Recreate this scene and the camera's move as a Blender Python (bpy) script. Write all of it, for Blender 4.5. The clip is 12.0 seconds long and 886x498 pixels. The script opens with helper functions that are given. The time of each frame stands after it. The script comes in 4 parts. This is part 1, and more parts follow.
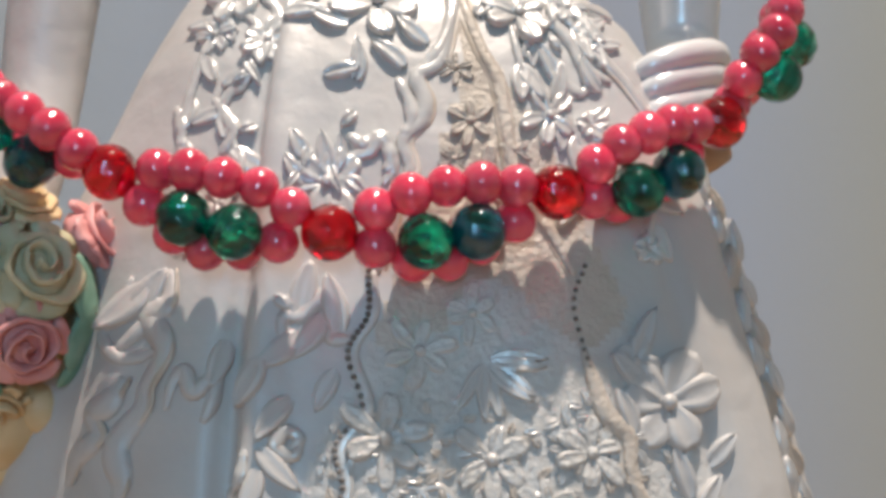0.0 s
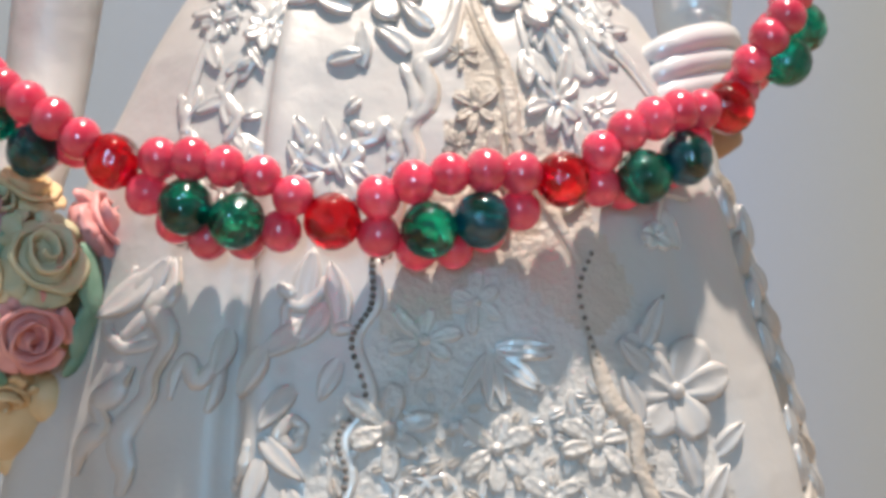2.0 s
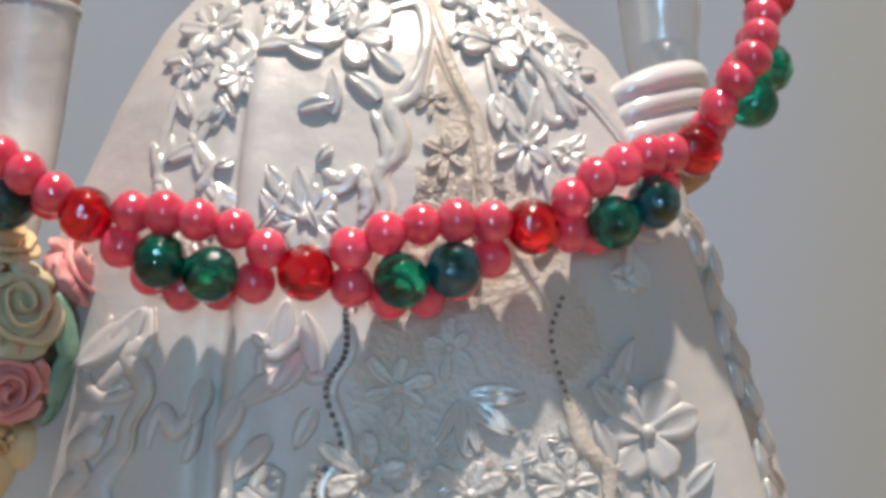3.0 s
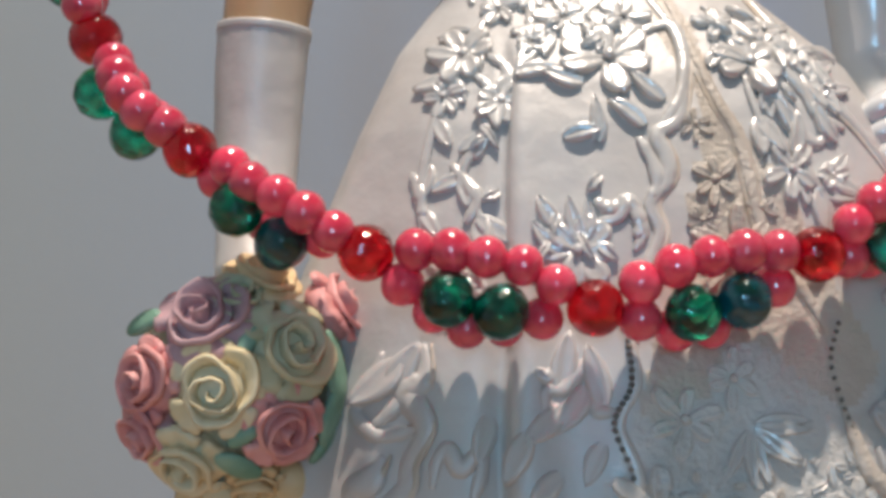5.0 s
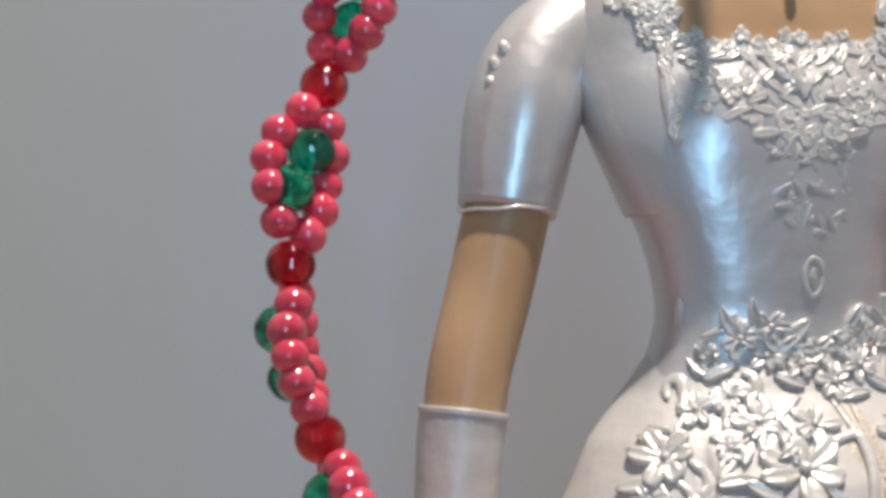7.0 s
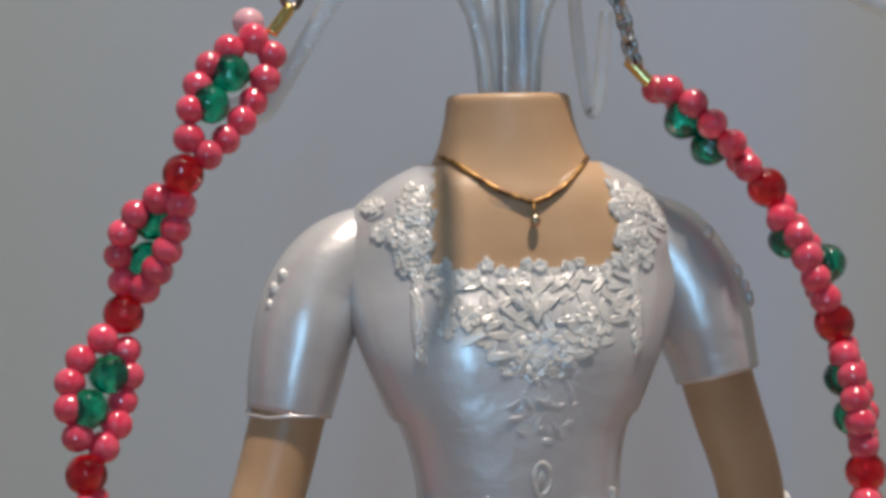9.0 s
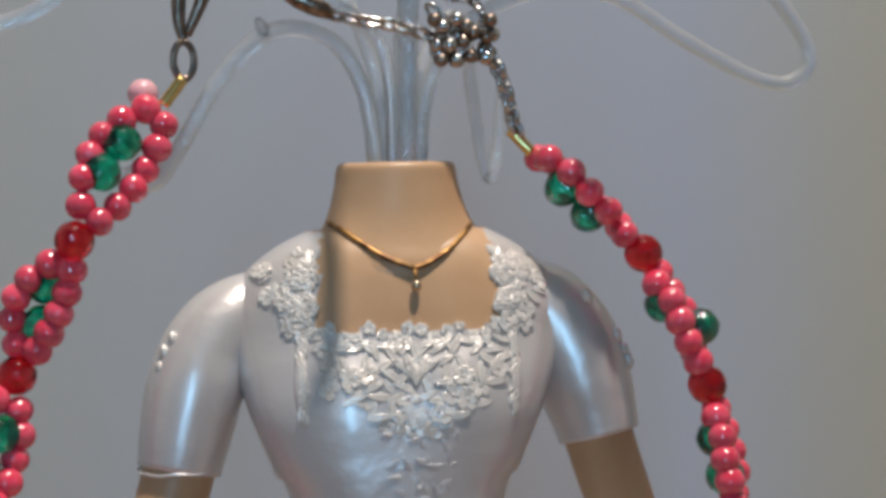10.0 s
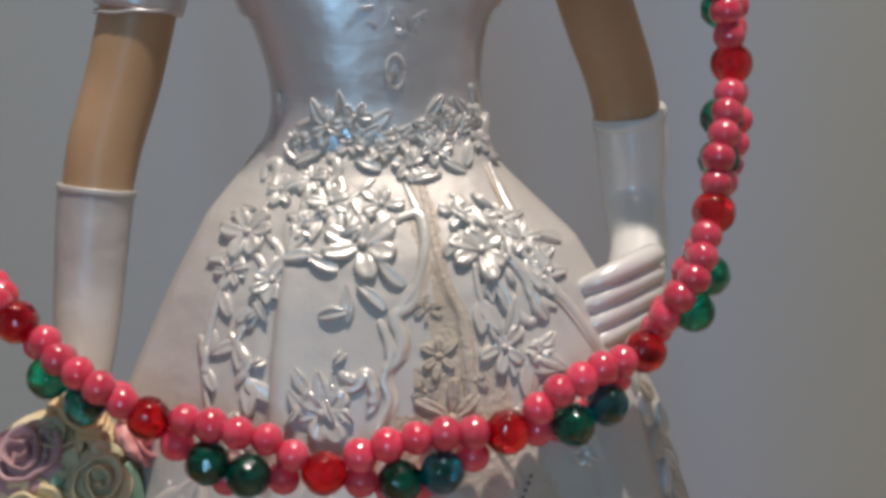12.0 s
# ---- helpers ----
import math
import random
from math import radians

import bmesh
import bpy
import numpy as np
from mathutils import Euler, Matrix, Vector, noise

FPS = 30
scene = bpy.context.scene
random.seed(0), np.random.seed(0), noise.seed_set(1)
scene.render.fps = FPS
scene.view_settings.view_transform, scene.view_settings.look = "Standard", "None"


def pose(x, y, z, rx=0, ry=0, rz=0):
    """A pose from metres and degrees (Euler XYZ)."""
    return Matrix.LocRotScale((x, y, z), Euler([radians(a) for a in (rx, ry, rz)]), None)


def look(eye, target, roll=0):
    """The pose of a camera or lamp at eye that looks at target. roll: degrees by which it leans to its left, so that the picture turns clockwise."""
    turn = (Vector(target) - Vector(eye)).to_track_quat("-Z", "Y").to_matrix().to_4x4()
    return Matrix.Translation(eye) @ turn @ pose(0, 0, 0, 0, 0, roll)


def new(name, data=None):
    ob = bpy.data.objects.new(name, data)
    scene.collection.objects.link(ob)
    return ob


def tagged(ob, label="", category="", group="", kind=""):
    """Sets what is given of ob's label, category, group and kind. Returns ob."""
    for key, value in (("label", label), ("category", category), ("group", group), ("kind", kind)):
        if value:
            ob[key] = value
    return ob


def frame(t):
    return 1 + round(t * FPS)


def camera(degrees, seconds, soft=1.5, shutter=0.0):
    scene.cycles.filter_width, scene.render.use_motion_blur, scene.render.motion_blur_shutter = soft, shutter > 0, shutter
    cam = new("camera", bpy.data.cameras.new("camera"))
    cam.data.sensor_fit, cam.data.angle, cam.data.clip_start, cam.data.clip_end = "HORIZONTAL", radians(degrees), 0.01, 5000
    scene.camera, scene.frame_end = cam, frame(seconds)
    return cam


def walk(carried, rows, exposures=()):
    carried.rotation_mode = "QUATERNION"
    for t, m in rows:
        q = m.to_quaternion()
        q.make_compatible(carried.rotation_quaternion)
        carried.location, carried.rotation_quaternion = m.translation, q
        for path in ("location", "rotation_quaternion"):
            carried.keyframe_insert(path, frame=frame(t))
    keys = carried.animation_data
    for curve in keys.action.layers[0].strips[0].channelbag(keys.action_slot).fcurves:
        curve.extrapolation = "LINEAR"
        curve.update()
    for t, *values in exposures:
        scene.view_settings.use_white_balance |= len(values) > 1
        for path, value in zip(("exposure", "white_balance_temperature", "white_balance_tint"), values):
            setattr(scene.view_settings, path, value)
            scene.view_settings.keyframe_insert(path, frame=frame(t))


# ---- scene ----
# ---- camera ----
cam = camera(30.0, 12.0, soft=4.0)
PATH = [
    (0.0, look((-0.02366, -0.22151, 0.14930), (0.00226, -0.02339, 0.15794), -1.28)),
    (0.5, look((-0.02214, -0.21841, 0.14570), (0.00187, -0.02002, 0.15385), -1.18)),
    (1.0, look((-0.02208, -0.21844, 0.14491), (0.00250, -0.02015, 0.15370), -1.39)),
    (1.5, look((-0.02190, -0.21917, 0.14745), (0.00243, -0.02077, 0.15420), -1.42)),
    (2.0, look((-0.02037, -0.22062, 0.15040), (0.00156, -0.02192, 0.15647), -1.44)),
    (2.5, look((-0.01672, -0.22289, 0.15462), (0.00059, -0.02373, 0.16049), -1.35)),
    (2.7, look((-0.01754, -0.22322, 0.15705), (0.00364, -0.02437, 0.15987), -1.34)),
    (4.3, look((-0.04253, -0.21821, 0.16197), (-0.01317, -0.02038, 0.16349), -3.46)),
    (4.5, look((-0.04819, -0.21761, 0.16540), (-0.01715, -0.02004, 0.16567), -3.48)),
    (5.0, look((-0.05433, -0.21581, 0.16953), (-0.02479, -0.01804, 0.16580), -3.52)),
    (5.2, look((-0.06034, -0.21464, 0.17410), (-0.02881, -0.01722, 0.16847), -3.41)),
    (5.5, look((-0.06666, -0.21554, 0.18223), (-0.03547, -0.01809, 0.17614), -2.93)),
    (6.0, look((-0.07248, -0.21617, 0.19037), (-0.04129, -0.01868, 0.18544), -2.64)),
    (6.5, look((-0.08609, -0.21459, 0.20235), (-0.04613, -0.01863, 0.20070), -1.25)),
    (6.7, look((-0.08929, -0.21574, 0.20757), (-0.04852, -0.01994, 0.20793), -1.08)),
    (8.3, look((-0.05502, -0.24646, 0.25011), (-0.03903, -0.04728, 0.24185), -2.11)),
    (8.5, look((-0.04804, -0.25251, 0.25691), (-0.03232, -0.05343, 0.24611), -1.79)),
    (8.7, look((-0.04289, -0.25469, 0.26310), (-0.02253, -0.05626, 0.24857), -0.87)),
    (9.0, look((-0.03948, -0.26046, 0.26216), (-0.01823, -0.06206, 0.24852), -1.31)),
    (9.5, look((-0.03251, -0.26603, 0.26601), (-0.01216, -0.06746, 0.25358), -1.15)),
    (10.0, look((-0.02294, -0.27093, 0.26555), (-0.00098, -0.07232, 0.25718), -1.18)),
    (10.5, look((-0.01259, -0.27266, 0.25664), (0.00729, -0.07407, 0.24379), -1.84)),
    (11.0, look((-0.00936, -0.27266, 0.25034), (0.01022, -0.07432, 0.23366), -1.90)),
    (11.5, look((-0.01192, -0.26461, 0.23599), (0.00314, -0.06669, 0.21154), -1.79)),
    (12.0, look((-0.01537, -0.25849, 0.23176), (0.00267, -0.06313, 0.19287), -1.80)),
]
walk(cam, PATH, ((0.0, -0.15), (1.0, 0.22), (1.5, 0.22), (2.0, 0.18), (2.5, 0.05), (4.5, -0.25), (5.0, -0.29), (5.5, -0.40), (6.0, -0.40), (6.5, -0.18), (8.5, -0.52), (9.5, -0.51), (10.5, -0.46), (11.5, -0.45), (12.0, -0.73)))

# ---- light: a room with one ceiling lamp and an assumed cool window ----
world = bpy.data.worlds.new("room_air")
scene.world = world
world.use_nodes = True
world.node_tree.nodes["Background"].inputs[0].default_value = (0.8, 0.9, 1.0, 1)
world.node_tree.nodes["Background"].inputs[1].default_value = 0.05


def lamp(name, kind, place, target, energy, colour, size, size_y=0.0):
    data = bpy.data.lights.new(name, kind)
    data.energy, data.color = energy, colour
    data.shape, data.size = ("RECTANGLE", size) if size_y else ("DISK", size)
    if size_y:
        data.size_y = size_y
    ob = new(name, data)
    ob.matrix_world = look(place, target)
    return ob


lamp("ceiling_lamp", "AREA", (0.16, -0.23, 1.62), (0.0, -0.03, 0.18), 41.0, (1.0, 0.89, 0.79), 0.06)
# unseen cool source, placed by the bluish glints on sleeves and waist
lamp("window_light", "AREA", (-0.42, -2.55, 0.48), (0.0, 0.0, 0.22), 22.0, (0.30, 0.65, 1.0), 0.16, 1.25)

# ---- materials ----


def material(name, colour, rough=0.5, metal=0.0, second=None, scale=200.0, amount=0.5, bump=0.0, bump_scale=900.0,
             transmission=0.0, ior=1.45, coat=0.0, subsurface=0.0, vary=0.0, spec=0.5, cells=False, detail=4.0):
    m = bpy.data.materials.new(name)
    m.use_nodes = True
    nodes, links = m.node_tree.nodes, m.node_tree.links
    p = nodes["Principled BSDF"]
    p.inputs["Base Color"].default_value = (*colour, 1)
    p.inputs["Roughness"].default_value = rough
    p.inputs["Metallic"].default_value = metal
    p.inputs["Transmission Weight"].default_value = transmission
    p.inputs["IOR"].default_value = ior
    p.inputs["Coat Weight"].default_value = coat
    p.inputs["Coat Roughness"].default_value = 0.12
    p.inputs["Specular IOR Level"].default_value = spec
    if subsurface:
        p.inputs["Subsurface Weight"].default_value = subsurface
        p.inputs["Subsurface Radius"].default_value = (0.003, 0.0015, 0.001)
        p.inputs["Subsurface Scale"].default_value = 0.5
    where = nodes.new("ShaderNodeTexCoord")
    if second:
        n = nodes.new("ShaderNodeTexNoise")
        n.inputs["Scale"].default_value, n.inputs["Detail"].default_value = scale, detail
        ramp = nodes.new("ShaderNodeValToRGB")
        ramp.color_ramp.elements[0].position = 0.5 - 0.5 * amount * 0.5
        ramp.color_ramp.elements[1].position = 0.5 + 0.5 * amount * 0.5
        ramp.color_ramp.elements[0].color = (*colour, 1)
        ramp.color_ramp.elements[1].color = (*second, 1)
        links.new(where.outputs["Object"], n.inputs["Vector"])
        links.new(n.outputs["Fac"], ramp.inputs["Fac"])
        source = ramp.outputs["Color"]
        if vary:
            info, hue = nodes.new("ShaderNodeObjectInfo"), nodes.new("ShaderNodeHueSaturation")
            span = nodes.new("ShaderNodeMapRange")
            span.inputs["To Min"].default_value, span.inputs["To Max"].default_value = 1 - vary, 1 + vary
            links.new(info.outputs["Random"], span.inputs["Value"])
            links.new(span.outputs["Result"], hue.inputs["Value"])
            links.new(source, hue.inputs["Color"])
            source = hue.outputs["Color"]
        links.new(source, p.inputs["Base Color"])
    if bump:
        b = nodes.new("ShaderNodeBump")
        b.inputs["Strength"].default_value, b.inputs["Distance"].default_value = bump, 0.0004
        if cells:
            t = nodes.new("ShaderNodeTexVoronoi")
            t.feature = "F1"
            t.inputs["Scale"].default_value = bump_scale
            b.inputs["Distance"].default_value = 0.0012
            links.new(t.outputs["Distance"], b.inputs["Height"])
        else:
            t = nodes.new("ShaderNodeTexNoise")
            t.inputs["Scale"].default_value, t.inputs["Detail"].default_value = bump_scale, 5.0
            links.new(t.outputs["Fac"], b.inputs["Height"])
        links.new(where.outputs["Object"], t.inputs["Vector"])
        links.new(b.outputs["Normal"], p.inputs["Normal"])
    return m


PEARL = material("pearl_glaze", (0.57, 0.535, 0.51), 0.33, 0.45, (0.61, 0.605, 0.635), 28, 0.9, 0.8, 150, coat=0.4)
SATIN = material("cream_satin_glaze", (0.49, 0.45, 0.415), 0.48, 0.16, (0.57, 0.55, 0.53), 40, 0.9, 0.7, 230, coat=0.05)
LACE = material("raised_lace", (0.56, 0.525, 0.49), 0.27, 0.20, (0.65, 0.63, 0.60), 160, 0.8, 0.5, 500, coat=0.6)
ECRU = material("ecru_lace_ground", (0.44, 0.37, 0.30), 0.42, 0.08, (0.60, 0.53, 0.46), 120, 0.9, 1.0, 1300, coat=0.1)
MESHED = material("white_lace_ground", (0.50, 0.47, 0.43), 0.38, 0.12, (0.64, 0.61, 0.575), 140, 0.9, 1.0, 1200, coat=0.2)
CORD = material("antiqued_cord", (0.42, 0.33, 0.24), 0.45, 0.0, (0.66, 0.58, 0.50), 150, 0.7, 0.3, 900)
DOT = material("dark_beading", (0.10, 0.09, 0.08), 0.5, 0.0, (0.22, 0.19, 0.17), 300, 0.7)
# lit, glossier version of the glove glaze, for the right glove only
LIT_GLOVE = material("white_pearl_glove_glaze", (0.70, 0.675, 0.65), 0.24, 0.10, (0.77, 0.76, 0.75), 60, 0.9, 0.9, 170, coat=0.5)
SKIN = material("tan_resin", (0.405, 0.24, 0.128), 0.40, 0.0, (0.475, 0.305, 0.178), 60, 0.8, 0.25, 240)
ROSE_PINK = material("rose_pink_glaze", (0.58, 0.21, 0.20), 0.42, 0.0, (0.72, 0.37, 0.34), 190, 0.8, 0.2, 700)
ROSE_LILAC = material("rose_lilac_glaze", (0.41, 0.22, 0.24), 0.5, 0.0, (0.54, 0.36, 0.37), 190, 0.8, 0.2, 700)
ROSE_CREAM = material("rose_cream_glaze", (0.60, 0.48, 0.27), 0.42, 0.0, (0.75, 0.66, 0.46), 170, 0.8, 0.2, 700)
ROSE_OLIVE = material("rose_olive_glaze", (0.44, 0.39, 0.23), 0.5, 0.0, (0.60, 0.55, 0.38), 170, 0.8, 0.2, 700)
ROSE_GOLD = material("rose_gold_glaze", (0.58, 0.38, 0.18), 0.48, 0.0, (0.70, 0.54, 0.32), 170, 0.8, 0.2, 700)
LEAF = material("leaf_glaze", (0.12, 0.25, 0.17), 0.5, 0.0, (0.26, 0.40, 0.30), 200, 0.8, 0.2, 700)
PINK = material("pink_plastic_bead", (0.80, 0.036, 0.092), 0.11, 0.0, (0.95, 0.115, 0.195), 230, 0.7, 0.5, 330, transmission=0.35, subsurface=0.1, vary=0.16, ior=1.5, coat=0.8)
PALE = material("faded_pink_bead", (0.72, 0.36, 0.40), 0.3, 0.0, (0.78, 0.44, 0.48), 250, 0.7, transmission=0.2)
RED = material("red_crystal_bead", (0.46, 0.001, 0.010), 0.03, 0.0, (0.95, 0.018, 0.028), 400, 0.40, 0.40, 430, transmission=0.92, vary=0.15, ior=1.5, coat=0.1, cells=True)
GREEN = material("green_crystal_bead", (0.0, 0.115, 0.062), 0.03, 0.0, (0.008, 0.74, 0.42), 380, 0.45, 0.42, 430, transmission=0.92, vary=0.2, ior=1.5, coat=0.1, cells=True)
# blue window reflection on the iridescent coat is mixed into the base colour
TEAL = material("iridescent_green_crystal_bead", (0.0, 0.10, 0.06), 0.03, 0.0, (0.004, 0.34, 0.42), 280, 0.40, 0.42, 430, transmission=0.88, vary=0.2, ior=1.5, coat=0.4, cells=True)
SILVER = material("silver_metal", (0.24, 0.225, 0.215), 0.16, 1.0, (0.66, 0.64, 0.62), 700, 0.8, 0.2, 900)
BRONZE = material("tarnished_clasp_metal", (0.10, 0.075, 0.06), 0.28, 1.0, (0.34, 0.27, 0.22), 600, 0.8, 0.3, 900)
GOLD = material("gold_metal", (0.80, 0.55, 0.18), 0.22, 1.0, (0.88, 0.66, 0.28), 600, 0.8)
OLD_GOLD = material("worn_gold_metal", (0.36, 0.27, 0.17), 0.25, 0.9, (0.60, 0.50, 0.38), 500, 0.8)
DULL_GOLD = material("dull_gold_paint", (0.12, 0.05, 0.015), 0.34, 0.6, (0.52, 0.29, 0.09), 420, 0.5)
CLEAR = material("clear_plastic", (0.80, 0.83, 0.86), 0.08, 0.0, (0.88, 0.90, 0.92), 150, 0.6, 0.25, 200, transmission=0.82, ior=1.5)
WALL = material("grey_wall_paint", (0.34, 0.375, 0.43), 0.75, 0.0, (0.385, 0.40, 0.415), 6, 1.2, 0.15, 300, detail=1.0)


def wall_light_tints(m):
    """Puts the uneven light along the wall into its colour: grey-green, blue-grey, olive."""
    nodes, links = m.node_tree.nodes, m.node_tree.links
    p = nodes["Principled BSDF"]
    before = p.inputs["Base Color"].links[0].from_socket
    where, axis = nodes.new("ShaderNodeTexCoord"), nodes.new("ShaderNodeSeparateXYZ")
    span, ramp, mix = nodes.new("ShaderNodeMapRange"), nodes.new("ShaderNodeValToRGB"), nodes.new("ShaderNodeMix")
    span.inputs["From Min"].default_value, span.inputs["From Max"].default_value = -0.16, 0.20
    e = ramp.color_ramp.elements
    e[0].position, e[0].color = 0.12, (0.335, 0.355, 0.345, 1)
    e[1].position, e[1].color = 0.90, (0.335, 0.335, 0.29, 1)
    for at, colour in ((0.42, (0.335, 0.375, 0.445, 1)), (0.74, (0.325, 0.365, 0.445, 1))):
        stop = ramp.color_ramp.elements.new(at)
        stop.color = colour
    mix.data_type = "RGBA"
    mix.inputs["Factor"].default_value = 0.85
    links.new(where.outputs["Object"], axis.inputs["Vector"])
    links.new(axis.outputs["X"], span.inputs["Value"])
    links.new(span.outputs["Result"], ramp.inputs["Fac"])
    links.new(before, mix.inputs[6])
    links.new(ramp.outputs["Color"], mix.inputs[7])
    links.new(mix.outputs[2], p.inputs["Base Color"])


wall_light_tints(WALL)
ROOM = material("white_room_paint", (0.50, 0.49, 0.48), 0.8, 0.0, (0.56, 0.55, 0.53), 3, 0.9, 0.1, 200)
WOOD = material("table_wood", (0.28, 0.17, 0.09), 0.4, 0.0, (0.38, 0.25, 0.14), 30, 0.8, 0.2, 200)

# ---- mesh helpers; the small works below are given in centimetres ----
CM = 0.01


def mesh_object(name, verts, faces, mats, indices=None, parent=None, smooth=True):
    me = bpy.data.meshes.new(name)
    me.from_pydata(verts, [], faces)
    for m in mats:
        me.materials.append(m)
    if indices is not None:
        me.polygons.foreach_set("material_index", indices)
    if smooth:
        me.polygons.foreach_set("use_smooth", [True] * len(faces))
    me.update()
    ob = new(name, me)
    ob.parent = parent
    return ob


def part(name, bm, mat, parent, label=""):
    me = bpy.data.meshes.new(name)
    bm.to_mesh(me)
    bm.free()
    me.materials.append(mat)
    ob = new(name, me)
    ob.parent = parent
    return tagged(ob, label)


def spline(points, count):
    """Evenly many points on a smooth line through the given ones."""
    p = [Vector(q) for q in points]
    p = [2 * p[0] - p[1]] + p + [2 * p[-1] - p[-2]]
    out = []
    for k in range(count):
        s = k / (count - 1) * (len(p) - 3)
        i = min(int(s), len(p) - 4)
        t = s - i
        a, b, c, d = p[i:i + 4]
        out.append(0.5 * ((2 * b) + (c - a) * t + (2 * a - 5 * b + 4 * c - d) * t * t + (3 * b - a - 3 * c + d) * t ** 3))
    return out


class Clay:
    """Gathers the surfaces of one mesh, in centimetres."""

    def __init__(self):
        self.verts, self.faces, self.mats = [], [], []

    def grid(self, rows, mat, closed=True, caps=True):
        base, n = len(self.verts), len(rows[0])
        for row in rows:
            self.verts += [tuple(v) for v in row]
        for i in range(len(rows) - 1):
            for j in range(n if closed else n - 1):
                a, b = base + i * n + j, base + i * n + (j + 1) % n
                self.faces.append((a, b, b + n, a + n))
                self.mats.append(mat)
        if closed and caps:
            self.faces += [tuple(base + j for j in reversed(range(n))), tuple(base + (len(rows) - 1) * n + j for j in range(n))]
            self.mats += [mat, mat]

    def tube(self, path, radii, mat, seg=14, squash=1.0):
        path = [Vector(p) for p in path]
        if not isinstance(radii, (list, tuple)):
            radii = [radii] * len(path)
        side, rows = None, []
        for i, p in enumerate(path):
            way = (path[min(i + 1, len(path) - 1)] - path[max(i - 1, 0)]).normalized()
            if side is None:
                side = way.orthogonal().normalized()
            side = (side - way * side.dot(way)).normalized()
            up = way.cross(side)
            r = radii[i]
            rows.append([p + r * (math.cos(t) * side + squash * math.sin(t) * up) for t in (2 * math.pi * k / seg for k in range(seg))])
        self.grid(rows, mat)

    def blob(self, centre, x, y, z, mat, seg=10, rings=6):
        """An ellipsoid with the three half axes given as vectors."""
        c, rows = Vector(centre), []
        for i in range(rings + 1):
            a = math.pi * (0.02 + 0.96 * i / rings)
            rows.append([c - math.cos(a) * x + math.sin(a) * (math.cos(t) * y + math.sin(t) * z) for t in (2 * math.pi * k / seg for k in range(seg))])
        self.grid(rows, mat)

    def lofted(self, sections, mat, seg=48, steps=6, shape=2.0, extra=None, back=1.0):
        """sections: z, cx, cy, rx, ry from top to bottom; smooth between them."""
        line = np.array(sections, float)
        rows, count = [], (len(line) - 1) * steps + 1
        for k in range(count):
            s = k / steps
            i = min(int(s), len(line) - 2)
            t = s - i
            a, b, c, d = line[max(i - 1, 0)], line[i], line[i + 1], line[min(i + 2, len(line) - 1)]
            z, cx, cy, rx, ry = 0.5 * ((2 * b) + (c - a) * t + (2 * a - 5 * b + 4 * c - d) * t * t + (3 * b - a - 3 * c + d) * t ** 3)
            row = []
            for j in range(seg):
                q = 2 * math.pi * j / seg
                sx, sy = math.sin(q), -math.cos(q)
                px = cx + rx * math.copysign(abs(sx) ** (2 / shape), sx)
                py = cy + ry * (back if sy > 0 else 1.0) * math.copysign(abs(sy) ** (2 / shape), sy)
                v = Vector((px, py, z))
                row.append(extra(v) if extra else v)
            rows.append(row)
        self.grid(rows, mat)

    def build(self, name, mats):
        used = sorted(set(self.mats), key=lambda m: m.name)
        verts = [(x * CM, y * CM, z * CM) for x, y, z in self.verts]
        return mesh_object(name, verts, self.faces, used, [used.index(m) for m in self.mats])


# ---- the room ----


def slab(name, low, high, mat, label, category):
    bm = bmesh.new()
    bmesh.ops.create_cube(bm, size=1.0)
    for v in bm.verts:
        v.co = Vector([lo + (c + 0.5) * (hi - lo) for c, lo, hi in zip(v.co, low, high)])
    ob = part(name, bm, mat, None)
    return tagged(ob, label, category, kind="structure")


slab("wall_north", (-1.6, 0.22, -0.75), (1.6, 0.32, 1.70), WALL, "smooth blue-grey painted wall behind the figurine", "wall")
slab("wall_south", (-1.6, -2.7, -0.75), (1.6, -2.6, 1.70), ROOM, "plain white painted wall of the room", "wall")
slab("wall_east", (1.5, -2.6, -0.75), (1.6, 0.22, 1.70), ROOM, "plain white painted side wall", "wall")
slab("wall_west", (-1.6, -2.6, -0.75), (-1.5, 0.22, 1.70), ROOM, "plain white painted west side wall", "wall")
slab("ceiling", (-1.6, -2.7, 1.70), (1.6, 0.32, 1.80), ROOM, "plain white ceiling", "ceiling")
slab("floor", (-1.6, -2.7, -0.85), (1.6, 0.32, -0.75), WOOD, "brown wooden floor", "floor")


def table():
    thing = tagged(new("table"), "plain brown wooden table under the figurine", "table")
    bm = bmesh.new()
    bmesh.ops.create_cube(bm, size=1.0)
    for v in bm.verts:
        v.co = Vector((v.co.x * 0.9, v.co.y * 0.5 - 0.05, v.co.z * 0.03 - 0.015))
    bmesh.ops.bevel(bm, geom=bm.edges[:], offset=0.004, segments=2, affect="EDGES")
    part("tabletop", bm, WOOD, thing)
    for x in (-0.41, 0.41):
        for y in (-0.26, 0.16):
            bm = bmesh.new()
            bmesh.ops.create_cone(bm, cap_ends=True, segments=20, radius1=0.016, radius2=0.025, depth=0.72)
            for v in bm.verts:
                v.co += Vector((x, y, -0.39))
            part("leg", bm, WOOD, thing)


table()


def bar(name, low, high, mat, parent):
    bm = bmesh.new()
    bmesh.ops.create_cube(bm, size=1.0)
    for v in bm.verts:
        v.co = Vector([lo + (c + 0.5) * (hi - lo) for c, lo, hi in zip(v.co, low, high)])
    bmesh.ops.bevel(bm, geom=bm.edges[:], offset=0.003, segments=1, affect="EDGES")
    return part(name, bm, mat, parent)


